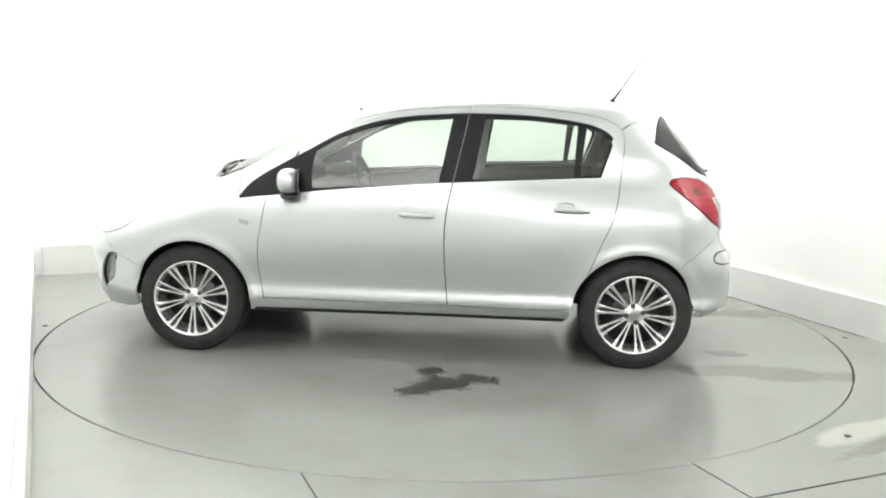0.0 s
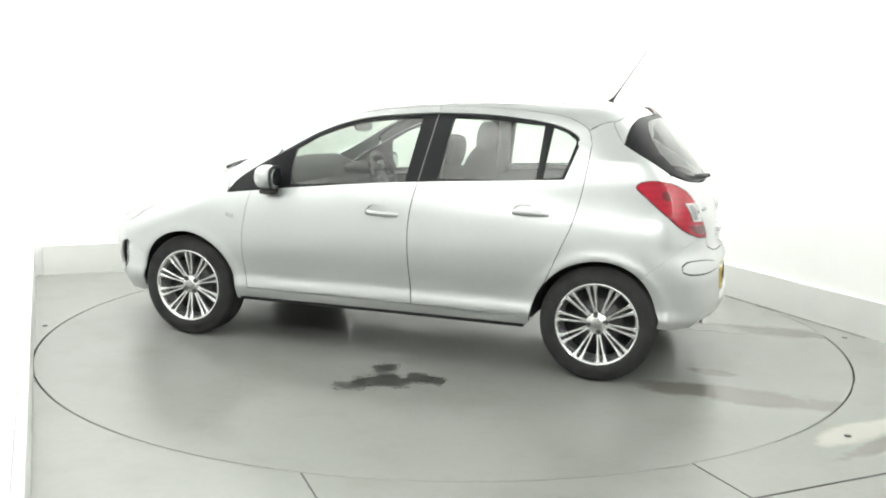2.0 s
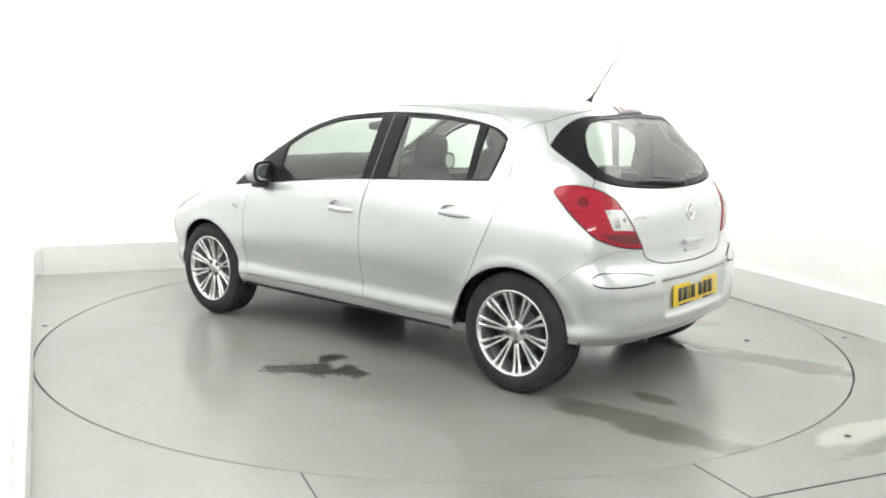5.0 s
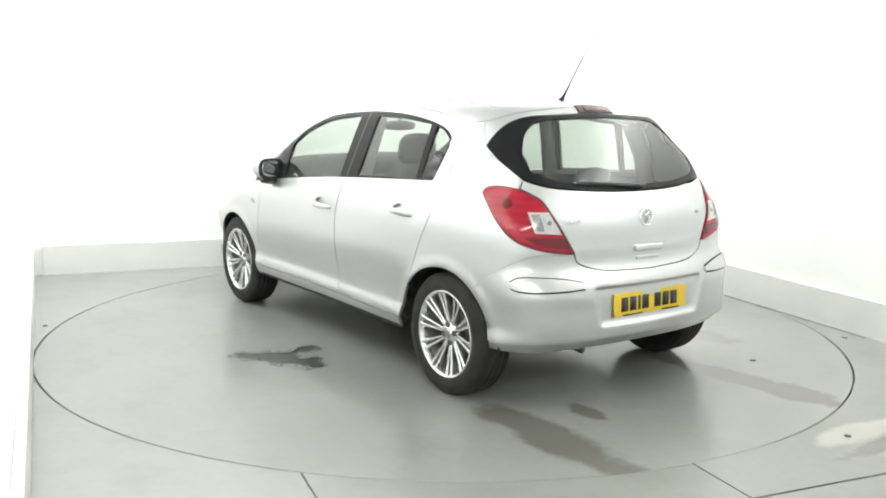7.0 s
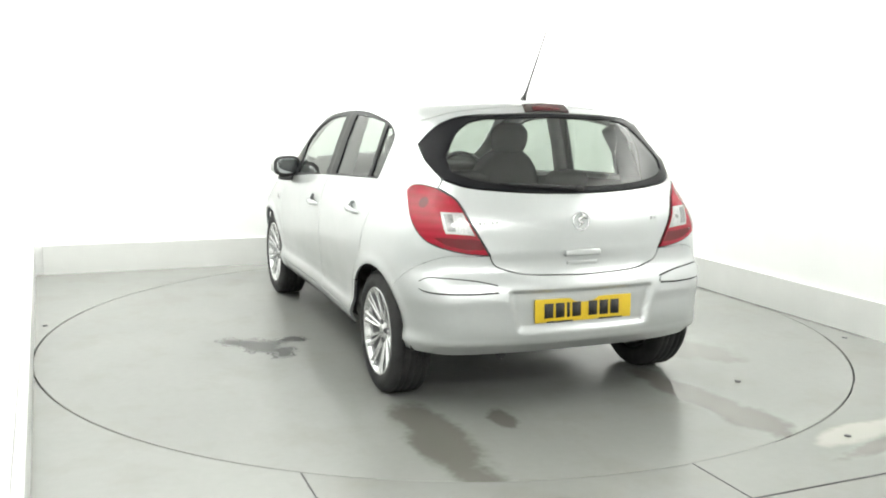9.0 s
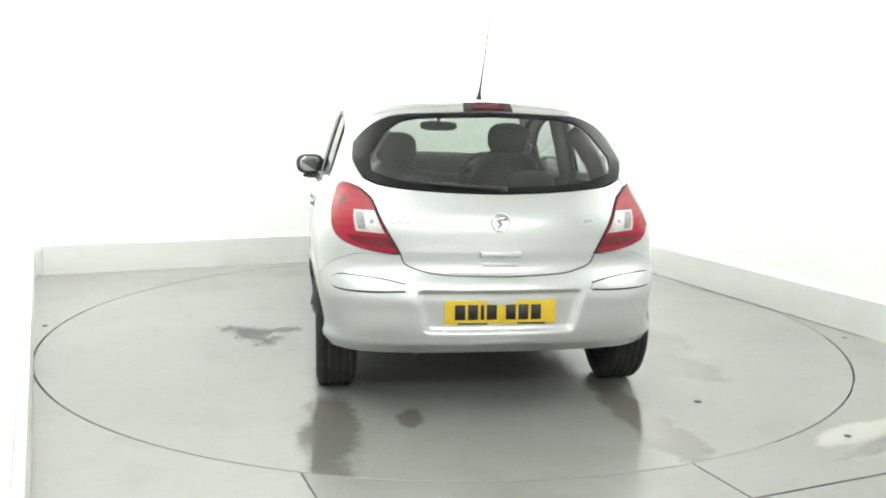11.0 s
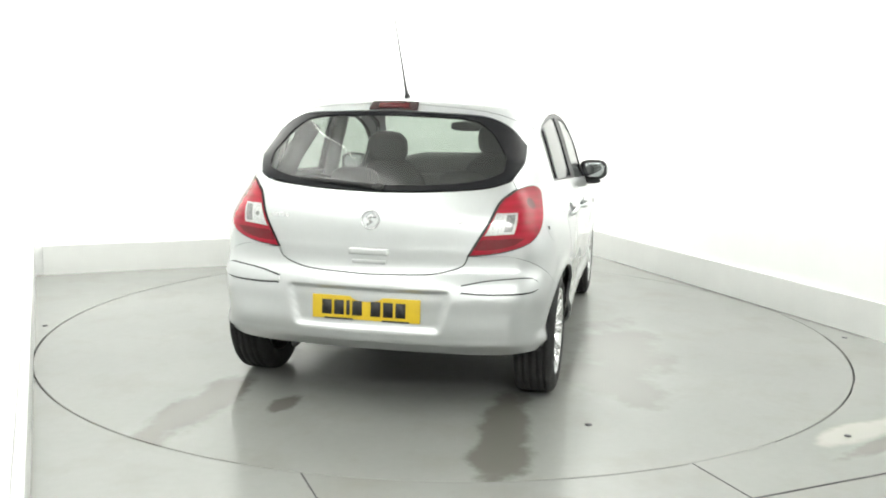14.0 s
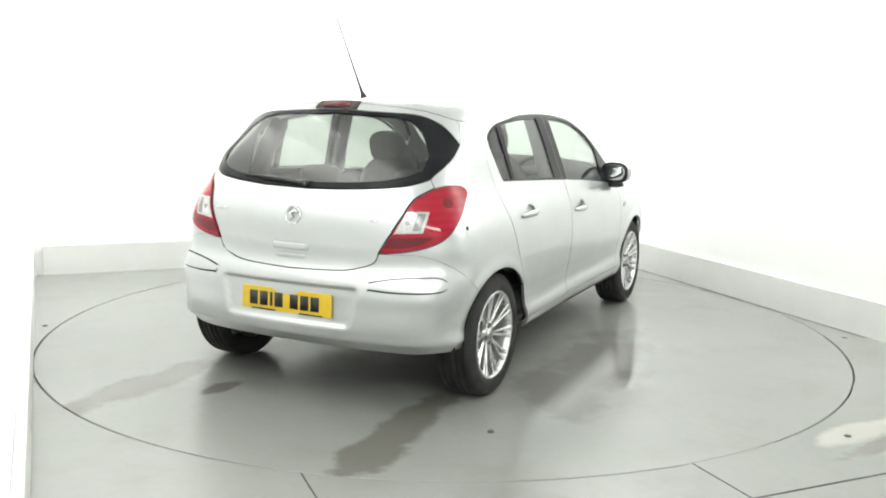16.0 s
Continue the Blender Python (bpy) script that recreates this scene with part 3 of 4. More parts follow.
grille = [(2.25, 0.40), (2.28, 0.55), (2 * NOSE - 2.28, 0.55), (2 * NOSE - 2.25, 0.40)]
bump_f = nose_half + mirror_nose(nose_half)[1:] + mirror_nose(nose_low) + nose_low[1:]
front_bumper = panel("front_bumper", skin, bump_f, PAINT, car, both=False, h=0.04, gap=0.0006, holes=[fog, [(2 * NOSE - s, z) for s, z in fog[::-1]], grille])
panel("lower_grille", skin, grille, BLACK, car, "black honeycomb air intake", both=False, h=0.05, gap=-0.004, flange=0, out=-0.03)
panel("fog_lamp_bezel", skin, fog, GREYTRIM, car, "grey recessed fog lamp bezel", h=0.03, gap=-0.003, flange=0, out=-0.03)
panel("fog_lamp_trim", skin, bend([(1.80, 0.37), (1.735, 0.42), (1.71, 0.52), (1.735, 0.52), (1.77, 0.43), (1.815, 0.385)], 4), LAMPGREY, car, "grey fog lamp trim", h=0.02, out=-0.012)
lamp_f = bend([(1.60, 0.80), (1.68, 0.70), (1.85, 0.655), (2.06, 0.66), (2.10, 0.70), (1.95, 0.765), (1.75, 0.83), (1.60, 0.80)], 5)[:-1]
headlamps = panel("headlamp", skin, lamp_f, LAMPWHITE, car, "clear headlamp lens", h=0.03, out=0.004, gap=0.0)
for s, z, r in ((1.70, 0.752, 0.034), (1.82, 0.715, 0.040), (1.95, 0.700, 0.028)):
    bowl = [(s + r * math.cos(a * math.tau / 18), z + r * math.sin(a * math.tau / 18)) for a in range(18)]
    panel("headlamp_bowl", skin, bowl, CELL, headlamps, "bright round headlamp bowl", h=0.02, out=0.0065, gap=0, flange=0.003)

# ---- roof, pillars, screens ----
screen_edge = bend([(0.985, 0.668), (0.80, 0.655), (0.60, 0.625), (0.42, 0.58), (0.34, 0.54)], 5)
screen_top = bend([(0.34, 0.54), (0.29, 0.3), (0.275, 0.0)], 5)
screen = COWL[:-1] + screen_edge + screen_top[1:]
screen = screen + [(x, -y) for x, y in screen[::-1][1:-1]]
for ob in [panel("windscreen", lid, screen, GLASS, car, "green tinted windscreen", both=False, h=0.06, gap=0.003, flange=0, out=-0.004)]:
    ob.visible_shadow = False
EDGE_S = [TAIL, -2.06, -1.80, -1.60, -1.48, -1.385]
EDGE_Z = [1.440, 1.435, 1.425, 1.410, 1.392, 1.366]
SPOILER = bend(list(zip(EDGE_S, EDGE_Z)), 6)
pillar_a = to_top([p for p in WIN_TOP if p[0] > 0.65][::1]) + to_top(SEAM)[:-6]
roof_rear = to_top([(-1.185, 1.312), (-1.28, 1.352), (-1.36, 1.362)]) + to_top(SPOILER[::-1])
roof_half = [(0.985, 0.668)] + pillar_a[1:] + roof_rear[1:]
roof_half = [p for i, p in enumerate(roof_half) if i == 0 or math.dist(p, roof_half[i - 1]) > 1e-4]
inner_half = screen_top[::-1] + screen_edge[::-1][1:-1]
roof = roof_half[:-1] + [(roof_half[-1][0], 0.0)] + [(x, -y) for x, y in roof_half[:-1][::-1]] + [(x, -y) for x, y in inner_half[::-1]] + inner_half[1:]
panel("roof", lid, roof, PAINT, car, both=False, h=0.035, gap=0.0003)

# ---- tail ----
LAMP_IN = bend([(-1.618, 1.052), (-1.668, 1.030), (-1.726, 0.993), (-1.795, 0.893), (-1.875, 0.755)], 5)
LAMP_OUT = bend([(-1.875, 0.755), (-1.783, 0.763), (-1.690, 0.787), (-1.612, 0.826), (-1.538, 0.900), (-1.468, 0.983), (-1.438, 1.018), (-1.438, 1.038), (-1.462, 1.055), (-1.505, 1.063), (-1.560, 1.062), (-1.618, 1.052)], 5)
GLASS_LOW = bend([(TAIL, 1.031), (-2.10, 1.035), (-1.90, 1.046), (-1.75, 1.062), (-1.63, 1.094)], 5)
GLASS_SIDE = bend([(-1.63, 1.094), (-1.52, 1.165), (-1.398, 1.243)], 4)
GLASS_TOP = bend([(-1.398, 1.243), (-1.44, 1.305), (-1.50, 1.352), (-1.60, 1.382), (-1.80, 1.392), (-2.06, 1.398), (TAIL, 1.403)], 5)
TAILSEAM = bend([(-1.36, 1.362), (-1.352, 1.335), (-1.392, 1.247)], 4)
GATE_LOW = bend([(-1.873, 0.755), (-1.893, 0.71), (-1.956, 0.683), (-2.063, 0.664), (TAIL, 0.655)], 5)
BUMP_TOP = bend([(TAIL, 0.655), (-2.063, 0.664), (-1.956, 0.683), (-1.893, 0.71), (-1.873, 0.752)], 5) + bend([(-1.80, 0.752), (-1.70, 0.752), (-1.58, 0.70), (-1.49, 0.625), arch(-1.2555, 130, 131, 1)[0]], 5)
quarter = REAR_DOOR + arch(-1.2555, 38, 130, 14)[1:] + BUMP_TOP[::-1][1:21] + LAMP_OUT[1:] + [(-1.63, 1.090)] + GLASS_SIDE[1:] + TAILSEAM[::-1][1:] + [(-1.28, 1.352)] + SEAM[-7:-1]
quarter = [p for i, p in enumerate(quarter) if math.dist(p, quarter[i - 1]) > 1e-4]
rear_quarter = panel("rear_quarter", skin, quarter, PAINT, car, h=0.028, gap=0.0012)
panel("gate_side_seal", skin, ribbon(TAILSEAM, 0.014), RUBBERSEAL, car, "black seal in the tailgate gap", h=0.02, gap=0, flange=0, out=-0.0045)
gate = whole(GLASS_LOW + LAMP_IN + GATE_LOW[1:])
tailgate = panel("tailgate", skin, gate, PAINT, car, both=False, h=0.028, flange=0.02, gap=0.005)
panel("gate_seal", skin, whole(GATE_LOW[::-1] + [(-1.84, 0.80), (-1.90, 0.76), (TAIL, 0.70)]), RUBBERSEAL, car, "black tailgate seal", both=False, h=0.03, gap=-0.004, flange=0, out=-0.012)
panel("spoiler", skin, whole(SPOILER + TAILSEAM + GLASS_TOP[1:]), PAINT, car, both=False, h=0.025, gap=0.0025)
frit = whole(GLASS_LOW + GLASS_SIDE[1:] + GLASS_TOP[1:])
pane_half = bend([(TAIL, 1.062), (-2.10, 1.066), (-1.90, 1.078), (-1.77, 1.098), (-1.67, 1.13)], 4) + bend([(-1.615, 1.20), (-1.61, 1.30), (-1.66, 1.355)], 3) + [(-1.75, 1.370), (-2.06, 1.378), (TAIL, 1.382)]
rear_screen = panel("rear_screen_border", skin, frit, GLOSSBLACK, car, "gloss black border of the rear window", both=False, h=0.03, gap=0.003, holes=[whole(pane_half)], out=0.001)
panel("rear_screen", skin, whole(pane_half), REARGLASS, car, "dark tinted rear window glass", both=False, h=0.05, gap=-0.004, flange=0, out=-0.003).visible_shadow = False
crease = bend([(-1.62, 0.345), (-1.75, 0.340), (-2.0, 0.345), (TAIL, 0.350)], 4)
rear_bumper = panel("rear_bumper", skin, whole(BUMP_TOP + arch(-1.2555, 130, 172, 8)[1:] + crease), PAINT, car, both=False, h=0.016, gap=0.0006)
skirt = arch(-1.2555, 173, 179, 2) + bend([(-1.585, 0.296), (-1.75, 0.284), (-2.0, 0.288), (TAIL, 0.292)], 4)
panel("bumper_skirt", skin, whole([(TAIL, 0.350)] + crease[::-1][1:] + skirt), PAINT, rear_bumper, "silver lower bumper skirt", both=False, h=0.02, gap=0.0, out=-0.007)
strip_top = bend([(-1.608, 0.632), (-1.645, 0.652), (-1.735, 0.649), (-1.830, 0.638), (-1.915, 0.620)], 4)
strip = strip_top + bend([(-1.926, 0.598), (-1.835, 0.592), (-1.740, 0.592), (-1.645, 0.598), (-1.608, 0.614)], 4)
# flat dark bands put the shade under and over the bumper strip into colour
panel("strip_under_shade", skin, [(s, z - 0.011) for s, z in strip], RUBBERSEAL, rear_bumper, "dark band painted as shade under the bumper strip", h=0.02, out=0.002, gap=0.004, flange=0)
panel("strip_shadow_line", skin, ribbon([(q[0], q[1] + 0.004) for q in strip_top], 0.007), RUBBERSEAL, rear_bumper, "dark line painted as shade over the bumper strip", h=0.02, out=0.0015, gap=0, flange=0)
panel("bumper_strip", skin, strip, PAINT, rear_bumper, h=0.02, out=0.009, gap=0, flange=0.011)
lamps = panel("tail_lamp", skin, LAMP_IN[1:] + LAMP_OUT[1:], RED, car, "red tail lamp with a clear window", h=0.02, out=0.006, gap=0.005)
panel("lamp_seal", skin, LAMP_IN[1:] + LAMP_OUT[1:], RUBBERSEAL, car, "black seal round the tail lamp", h=0.02, out=0.0012, gap=-0.0005, flange=0)
white = dense([(-1.660, 0.950), (-1.752, 0.949), (-1.785, 0.895), (-1.812, 0.846), (-1.694, 0.856)], 0.02)
panel("clear_lens", skin, white, LAMPWHITE, lamps, "clear reversing lamp lens", h=0.015, out=0.009, gap=0.002, flange=0.004)
panel("lamp_reflector", skin, [(-1.677, 0.939), (-1.712, 0.939), (-1.734, 0.866), (-1.704, 0.867)], LAMPGREY, lamps, "grey lamp reflector behind the lens", h=0.012, out=0.0105, gap=0, flange=0.002)
panel("lamp_cell", skin, [(-1.722, 0.939), (-1.747, 0.938), (-1.792, 0.858), (-1.744, 0.864)], CELL, lamps, "bright ribbed lamp cell", h=0.012, out=0.0105, gap=0, flange=0.002)
for bs, bz, br in ((-1.752, 0.900, 0.010), (-1.702, 0.915, 0.008), (-1.711, 0.885, 0.008)):
    panel("lamp_bulb", skin, [(bs + br * math.cos(a * math.tau / 12), bz + br * math.sin(a * math.tau / 12)) for a in range(12)], LAMPGREY, lamps, "small grey bulb seat", h=0.01, out=0.0115, gap=0, flange=0.001)
for bs, bz, br in ((-1.572, 0.985, 0.024),):
    panel("red_bowl", skin, [(bs + br * math.cos(a * math.tau / 18), bz + br * math.sin(a * math.tau / 18)) for a in range(18)], DEEPRED, lamps, "deep red round lamp bowl", h=0.012, out=0.0068, gap=0, flange=0.001)
panel("lower_lens", skin, bend([(-1.700, 0.838), (-1.760, 0.832), (-1.822, 0.828), (-1.852, 0.782)], 3) + bend([(-1.852, 0.782), (-1.775, 0.785), (-1.700, 0.806), (-1.655, 0.836)], 3)[1:], DEEPRED, lamps, "deep red lower lens band", h=0.015, out=0.0072, gap=0, flange=0.001)
brake = panel("brake_lamp", skin, whole([(TAIL, 1.445), (TAIL + 0.265, 1.440), (TAIL + 0.245, 1.404), (TAIL, 1.408)]), DARKGLOSS, car, "dark high brake lamp with a red lens", both=False, h=0.02, out=0.006, gap=0, flange=0.014)
panel("brake_lens", skin, whole([(TAIL, 1.437), (TAIL + 0.165, 1.434), (TAIL + 0.160, 1.412), (TAIL, 1.414)]), DARKRED, brake, "dark red brake lens", both=False, h=0.02, out=0.0085, gap=0, flange=0.003)
flap = [(-1.435 + 0.082 * math.cos(a * math.tau / 20), 0.88 + 0.082 * math.sin(a * math.tau / 20)) for a in range(20)]
# ---- the car's inner shell, arches and underside ----
inner_top = [(NOSE, 0.70), (1.9, 0.72), (1.45, 0.80), (0.95, 0.86), (0.58, 0.925), (0.11, 0.97), (-0.235, 0.995), (-1.045, 1.035), (-1.13, 1.03), (-1.45, 1.02), (-1.75, 1.02), (TAIL, 1.0)]
inner_low = [(TAIL, 0.29), (-1.62, 0.28)] + arch(-1.2555, 184, -4, 20, 0.366) + [(-0.5, 0.245), (0.5, 0.245)] + arch(1.2555, 184, -4, 20, 0.366) + [(1.9, 0.25), (NOSE, 0.25)]
panel("inner_body", skin, inner_top + inner_low, INTERIOR, car, "dark grey inner door and body lining", h=0.06, gap=0, flange=0, out=-0.035)


def lathe(bm, prof, n=64, a0=0.0, a1=math.tau, close=True):
    """Turns (radius, y) pairs round the y axis."""
    full = close and abs(a1 - a0 - math.tau) < 1e-6
    cols = n if full else n + 1
    rows = [[bm.verts.new((r * math.cos(a0 + (a1 - a0) * i / n), y, r * math.sin(a0 + (a1 - a0) * i / n))) for i in range(cols)] for r, y in prof]
    for p, q in zip(rows, rows[1:]):
        for i in range(n):
            j = (i + 1) % cols
            bm.faces.new((p[i], p[j], q[j], q[i]))
    return rows


for wx in (1.2555, -1.2555):
    for sy in (1, -1):
        bm = bmesh.new()
        lathe(bm, [(0.364, sy * 0.79), (0.366, sy * 0.60), (0.34, sy * 0.47), (0.05, sy * 0.46)], 30, radians(0), radians(180), False)
        part("wheel_arch_liner", bm, BLACK, car, "black wheel arch liner", m=pose(wx, 0, 0.297))
bm = bmesh.new()
box(bm, -1.60, 1.80, -0.50, 0.50, 0.285, 0.34, 0.02)
box(bm, -0.86, 0.86, -0.72, 0.72, 0.270, 0.30, 0.01)
part("underbody", bm, BLACK, car, "black underbody pan")
bm = bmesh.new()
box(bm, -1.60, -1.48, -0.05, 0.45, 0.24, 0.33, 0.03)
part("silencer", bm, DARKMETAL, car, "dull steel exhaust silencer")
bm = bmesh.new()
bmesh.ops.create_cone(bm, cap_ends=True, segments=20, radius1=0.016, radius2=0.016, depth=0.18, matrix=pose(-1.68, 0.385, 0.287, 0, 86))
part("exhaust_tip", bm, BLACK, car, "dark steel exhaust tip")


def tyre_mesh():
    bm = bmesh.new()
    prof = [(0.205, 0.080), (0.219, 0.089), (0.226, 0.0955), (0.245, 0.100), (0.262, 0.1005), (0.266, 0.0985), (0.284, 0.095), (0.297, 0.087), (0.3045, 0.078), (0.3075, 0.070)]
    for gy in (0.050, 0.018, -0.018, -0.050):
        prof += [(0.3085, gy + 0.0062), (0.3010, gy + 0.0045), (0.3010, gy - 0.0045), (0.3085, gy - 0.0062)]
    prof += [(0.3075, -0.070), (0.3045, -0.078), (0.297, -0.087), (0.26, -0.10), (0.22, -0.09), (0.205, -0.08)]
    lathe(bm, prof, 96)
    bmesh.ops.recalc_face_normals(bm, faces=bm.faces)
    return bm


def wheel(x, sy):
    w = part("wheel", tyre_mesh(), TYRE, car, "road wheel with a black tyre and silver alloy rim", m=pose(x, sy * 0.742, 0.3085, 0, 17 if x > 0 else -8, 0 if sy > 0 else 180))
    bm = bmesh.new()
    lathe(bm, [(0.219, 0.086), (0.222, 0.092), (0.219, 0.0955), (0.212, 0.094), (0.206, 0.086), (0.201, 0.070), (0.199, 0.055)], 80)
    part("rim", bm, ALLOY, w, "silver alloy rim")
    bm = bmesh.new()
    lathe(bm, [(0.199, 0.055), (0.192, 0.02), (0.188, -0.05), (0.205, -0.085)], 64)
    part("rim_barrel", bm, BARREL, w, "dull inner barrel of the rim")
    bm = bmesh.new()
    lathe(bm, [(0.0, 0.018), (0.125, 0.018), (0.128, 0.010), (0.128, -0.01), (0.19, -0.02), (0.19, -0.03)], 48)
    part("brake_disc", bm, DARKMETAL, w, "dull steel brake disc")
    bm = bmesh.new()
    lathe(bm, [(0.0, 0.070), (0.030, 0.069), (0.034, 0.064), (0.044, 0.0625), (0.057, 0.060), (0.061, 0.052), (0.060, 0.02)], 48)
    hub = part("hub", bm, ALLOY, w, "silver alloy hub")
    bm = bmesh.new()
    lathe(bm, [(0.0, 0.0745), (0.020, 0.0745), (0.026, 0.073), (0.028, 0.069)], 32)
    part("centre_cap", bm, GREYBADGE, hub, "satin round wheel centre cap")
    bm = bmesh.new()
    lathe(bm, [(0.0, 0.0635), (0.0105, 0.0635), (0.0115, 0.0665), (0.0130, 0.0665), (0.0140, 0.058)], 16)
    bolt = part("wheel_bolt", bm, DARKMETAL, w, "dark wheel bolt", m=pose(0.046, 0.002, 0))
    for k in range(1, 4):
        b2 = bolt.copy()
        scene.collection.objects.link(b2)
        b2.matrix_basis = pose(0, 0, 0, 0, 90 * k + 20) @ pose(0.046, 0.002, 0)
    bolt.matrix_basis = pose(0, 0, 0, 0, 20) @ pose(0.046, 0.002, 0)
    bm = bmesh.new()
    rows = []
    for r, half, y0, y1 in ((0.050, 0.0075, 0.030, 0.060), (0.10, 0.0062, 0.042, 0.068), (0.155, 0.0070, 0.050, 0.078), (0.190, 0.0095, 0.055, 0.087), (0.208, 0.0140, 0.060, 0.092)):
        rows.append([bm.verts.new(v) for v in ((r, y0, -half), (r, y1 - 0.004, -half), (r, y1, -half * 0.55), (r, y1, half * 0.55), (r, y1 - 0.004, half), (r, y0, half))])
    for p, q in zip(rows, rows[1:]):
        for i in range(6):
            j = (i + 1) % 6
            bm.faces.new((p[i], q[i], q[j], p[j]))
    bm.faces.new(rows[0][::-1]), bm.faces.new(rows[-1])
    bmesh.ops.recalc_face_normals(bm, faces=bm.faces)
    me = link("spoke", bm, ALLOY)
    first = me
    for k in range(10):
        for side in (-1, 1):
            ob = first if (k == 0 and side < 0) else first.copy()
            if ob is not first:
                scene.collection.objects.link(ob)
            ob.parent = w
            ob.matrix_basis = pose(0, 0, 0, 0, 36 * k + 6.6 * side) @ pose(0, 0, 0, 0, -1.2 * side)
    return w


for wx in (1.2555, -1.2555):
    for sy in (1, -1):
        wheel(wx, sy)


def tube(bm, pts, radii, n=10):
    """A round bar through points, with a radius at each."""
    pts = [Vector(p) for p in pts]
    rows = []
    for i, p in enumerate(pts):
        d = (pts[min(i + 1, len(pts) - 1)] - pts[max(i - 1, 0)]).normalized()
        a = d.orthogonal().normalized() if abs(d.z) > 0.9 else d.cross(Vector((0, 0, 1))).normalized()
        b = d.cross(a)
        rows.append([bm.verts.new(p + (a * math.cos(k * math.tau / n) + b * math.sin(k * math.tau / n)) * radii[i]) for k in range(n)])
    for p, q in zip(rows, rows[1:]):
        for k in range(n):
            j = (k + 1) % n
            bm.faces.new((p[k], p[j], q[j], q[k]))
    bm.faces.new(rows[0][::-1]), bm.faces.new(rows[-1])
    bmesh.ops.recalc_face_normals(bm, faces=bm.faces)


def blob(bm, c, r, power=2.6, n=20, m=4, cutx=None):
    """A rounded cushion form about c with half sizes r; cutx flattens it behind that x."""
    rows = []
    for i in range(n + 1):
        th = math.pi * i / n - math.pi / 2
        row = []
        for k in range(2 * n):
            ph = math.tau * k / (2 * n)
            f = lambda v: math.copysign(abs(v) ** (2 / power), v)
            v = [r[0] * f(math.cos(th)) * f(math.cos(ph)), r[1] * f(math.cos(th)) * f(math.sin(ph)), r[2] * f(math.sin(th))]
            if cutx is not None:
                v[0] = max(v[0], cutx)
            row.append(bm.verts.new((c[0] + v[0], c[1] + v[1], c[2] + v[2])))
        rows.append(row)
    for p, q in zip(rows, rows[1:]):
        for k in range(2 * n):
            j = (k + 1) % (2 * n)
            bm.faces.new((p[k], p[j], q[j], q[k]))
    bmesh.ops.remove_doubles(bm, verts=bm.verts, dist=1e-5)
    bmesh.ops.recalc_face_normals(bm, faces=bm.faces)


# ---- fittings outside ----
for sy in (1, -1):
    bm = bmesh.new()
    blob(bm, (0, 0, 0), (0.066, 0.096, 0.070), 2.4, 16, cutx=-0.045)
    housing = part("wing_mirror", bm, PAINT, car, "silver wing mirror on a black foot", m=pose(0.665, sy * 0.878, 1.004, 0, 0, sy * 8))
    bm = bmesh.new()
    blob(bm, (-0.048, 0, 0), (0.010, 0.096, 0.068), 3.0, 14)
    part("mirror_rim", bm, BLACK, housing, "black mirror rim")
    bm = bmesh.new()
    blob(bm, (-0.0565, 0, 0), (0.004, 0.076, 0.052), 2.8, 14)
    part("mirror_glass", bm, MIRRORGLASS, housing, "mirror glass")
    bm = bmesh.new()
    tube(bm, [(0.045, -sy * 0.105, -0.09), (0.04, -sy * 0.075, -0.082), (0.03, -sy * 0.045, -0.066), (0.02, -sy * 0.03, -0.05)], [0.026, 0.024, 0.022, 0.024], 12)
    part("mirror_foot", bm, BLACK, housing, "black mirror foot")
    bm = bmesh.new()
    blob(bm, (0.0, -sy * 0.025, -0.083), (0.050, 0.070, 0.020), 2.6, 12)
    part("mirror_base", bm, BLACK, housing, "black underside of the mirror")


def handle(s, z, sy):
    P = skin(np.linspace(s - 0.098, s + 0.098, 9), np.linspace(z - 0.002, z + 0.004, 9))
    N = unit_normals(P)
    bm = bmesh.new()
    lift = [0.002, 0.016, 0.024, 0.027, 0.028, 0.027, 0.025, 0.020, 0.004]
    tall = [0.008, 0.013, 0.016, 0.017, 0.017, 0.017, 0.0165, 0.015, 0.010]
    rows = []
    for p, n, l, h in zip(P, N, lift, tall):
        c = p + n * l
        rows.append([bm.verts.new((c[0] + n[0] * a, (c[1] + n[1] * a) * sy, c[2] + b * h)) for a, b in ((-0.010, -0.9), (0.003, -1), (0.008, -0.5), (0.009, 0.2), (0.004, 0.9), (-0.010, 0.8))])
    for p, q in zip(rows, rows[1:]):
        for i in range(6):
            j = (i + 1) % 6
            bm.faces.new((p[i], p[j], q[j], q[i]))
    bm.faces.new(rows[0]), bm.faces.new(rows[-1][::-1])
    bmesh.ops.recalc_face_normals(bm, faces=bm.faces)
    return bm


for name_s, z, doors in ((-0.043, 0.829, front_door), (-0.888, 0.876, rear_door)):
    for sy, d in zip((1, -1), doors):
        part("door_handle", handle(name_s, z, sy), PAINT, d, "silver pull handle")
for cup, doors in zip(cups, (front_door, rear_door)):
    panel("handle_cup", skin, cup, PAINT, doors, "silver hollow behind the handle", h=0.015, gap=-0.004, flange=0, out=-0.019)
panel("side_repeater", skin, [(0.905, 0.748), (0.955, 0.762), (0.955, 0.785), (0.905, 0.772)], LAMPWHITE, car, "small clear side repeater", h=0.02, out=0.004, gap=0)
fuel = panel_mesh("fuel_flap", skin, flap, PAINT, h=0.02, out=0.0006, gap=0.001, flange=0.002)
hang("fuel_flap", flipped(fuel), car)
notch = [(-1.500 + 0.008 * math.cos(a * math.tau / 12), 0.872 + 0.010 * math.sin(a * math.tau / 12)) for a in range(12)]
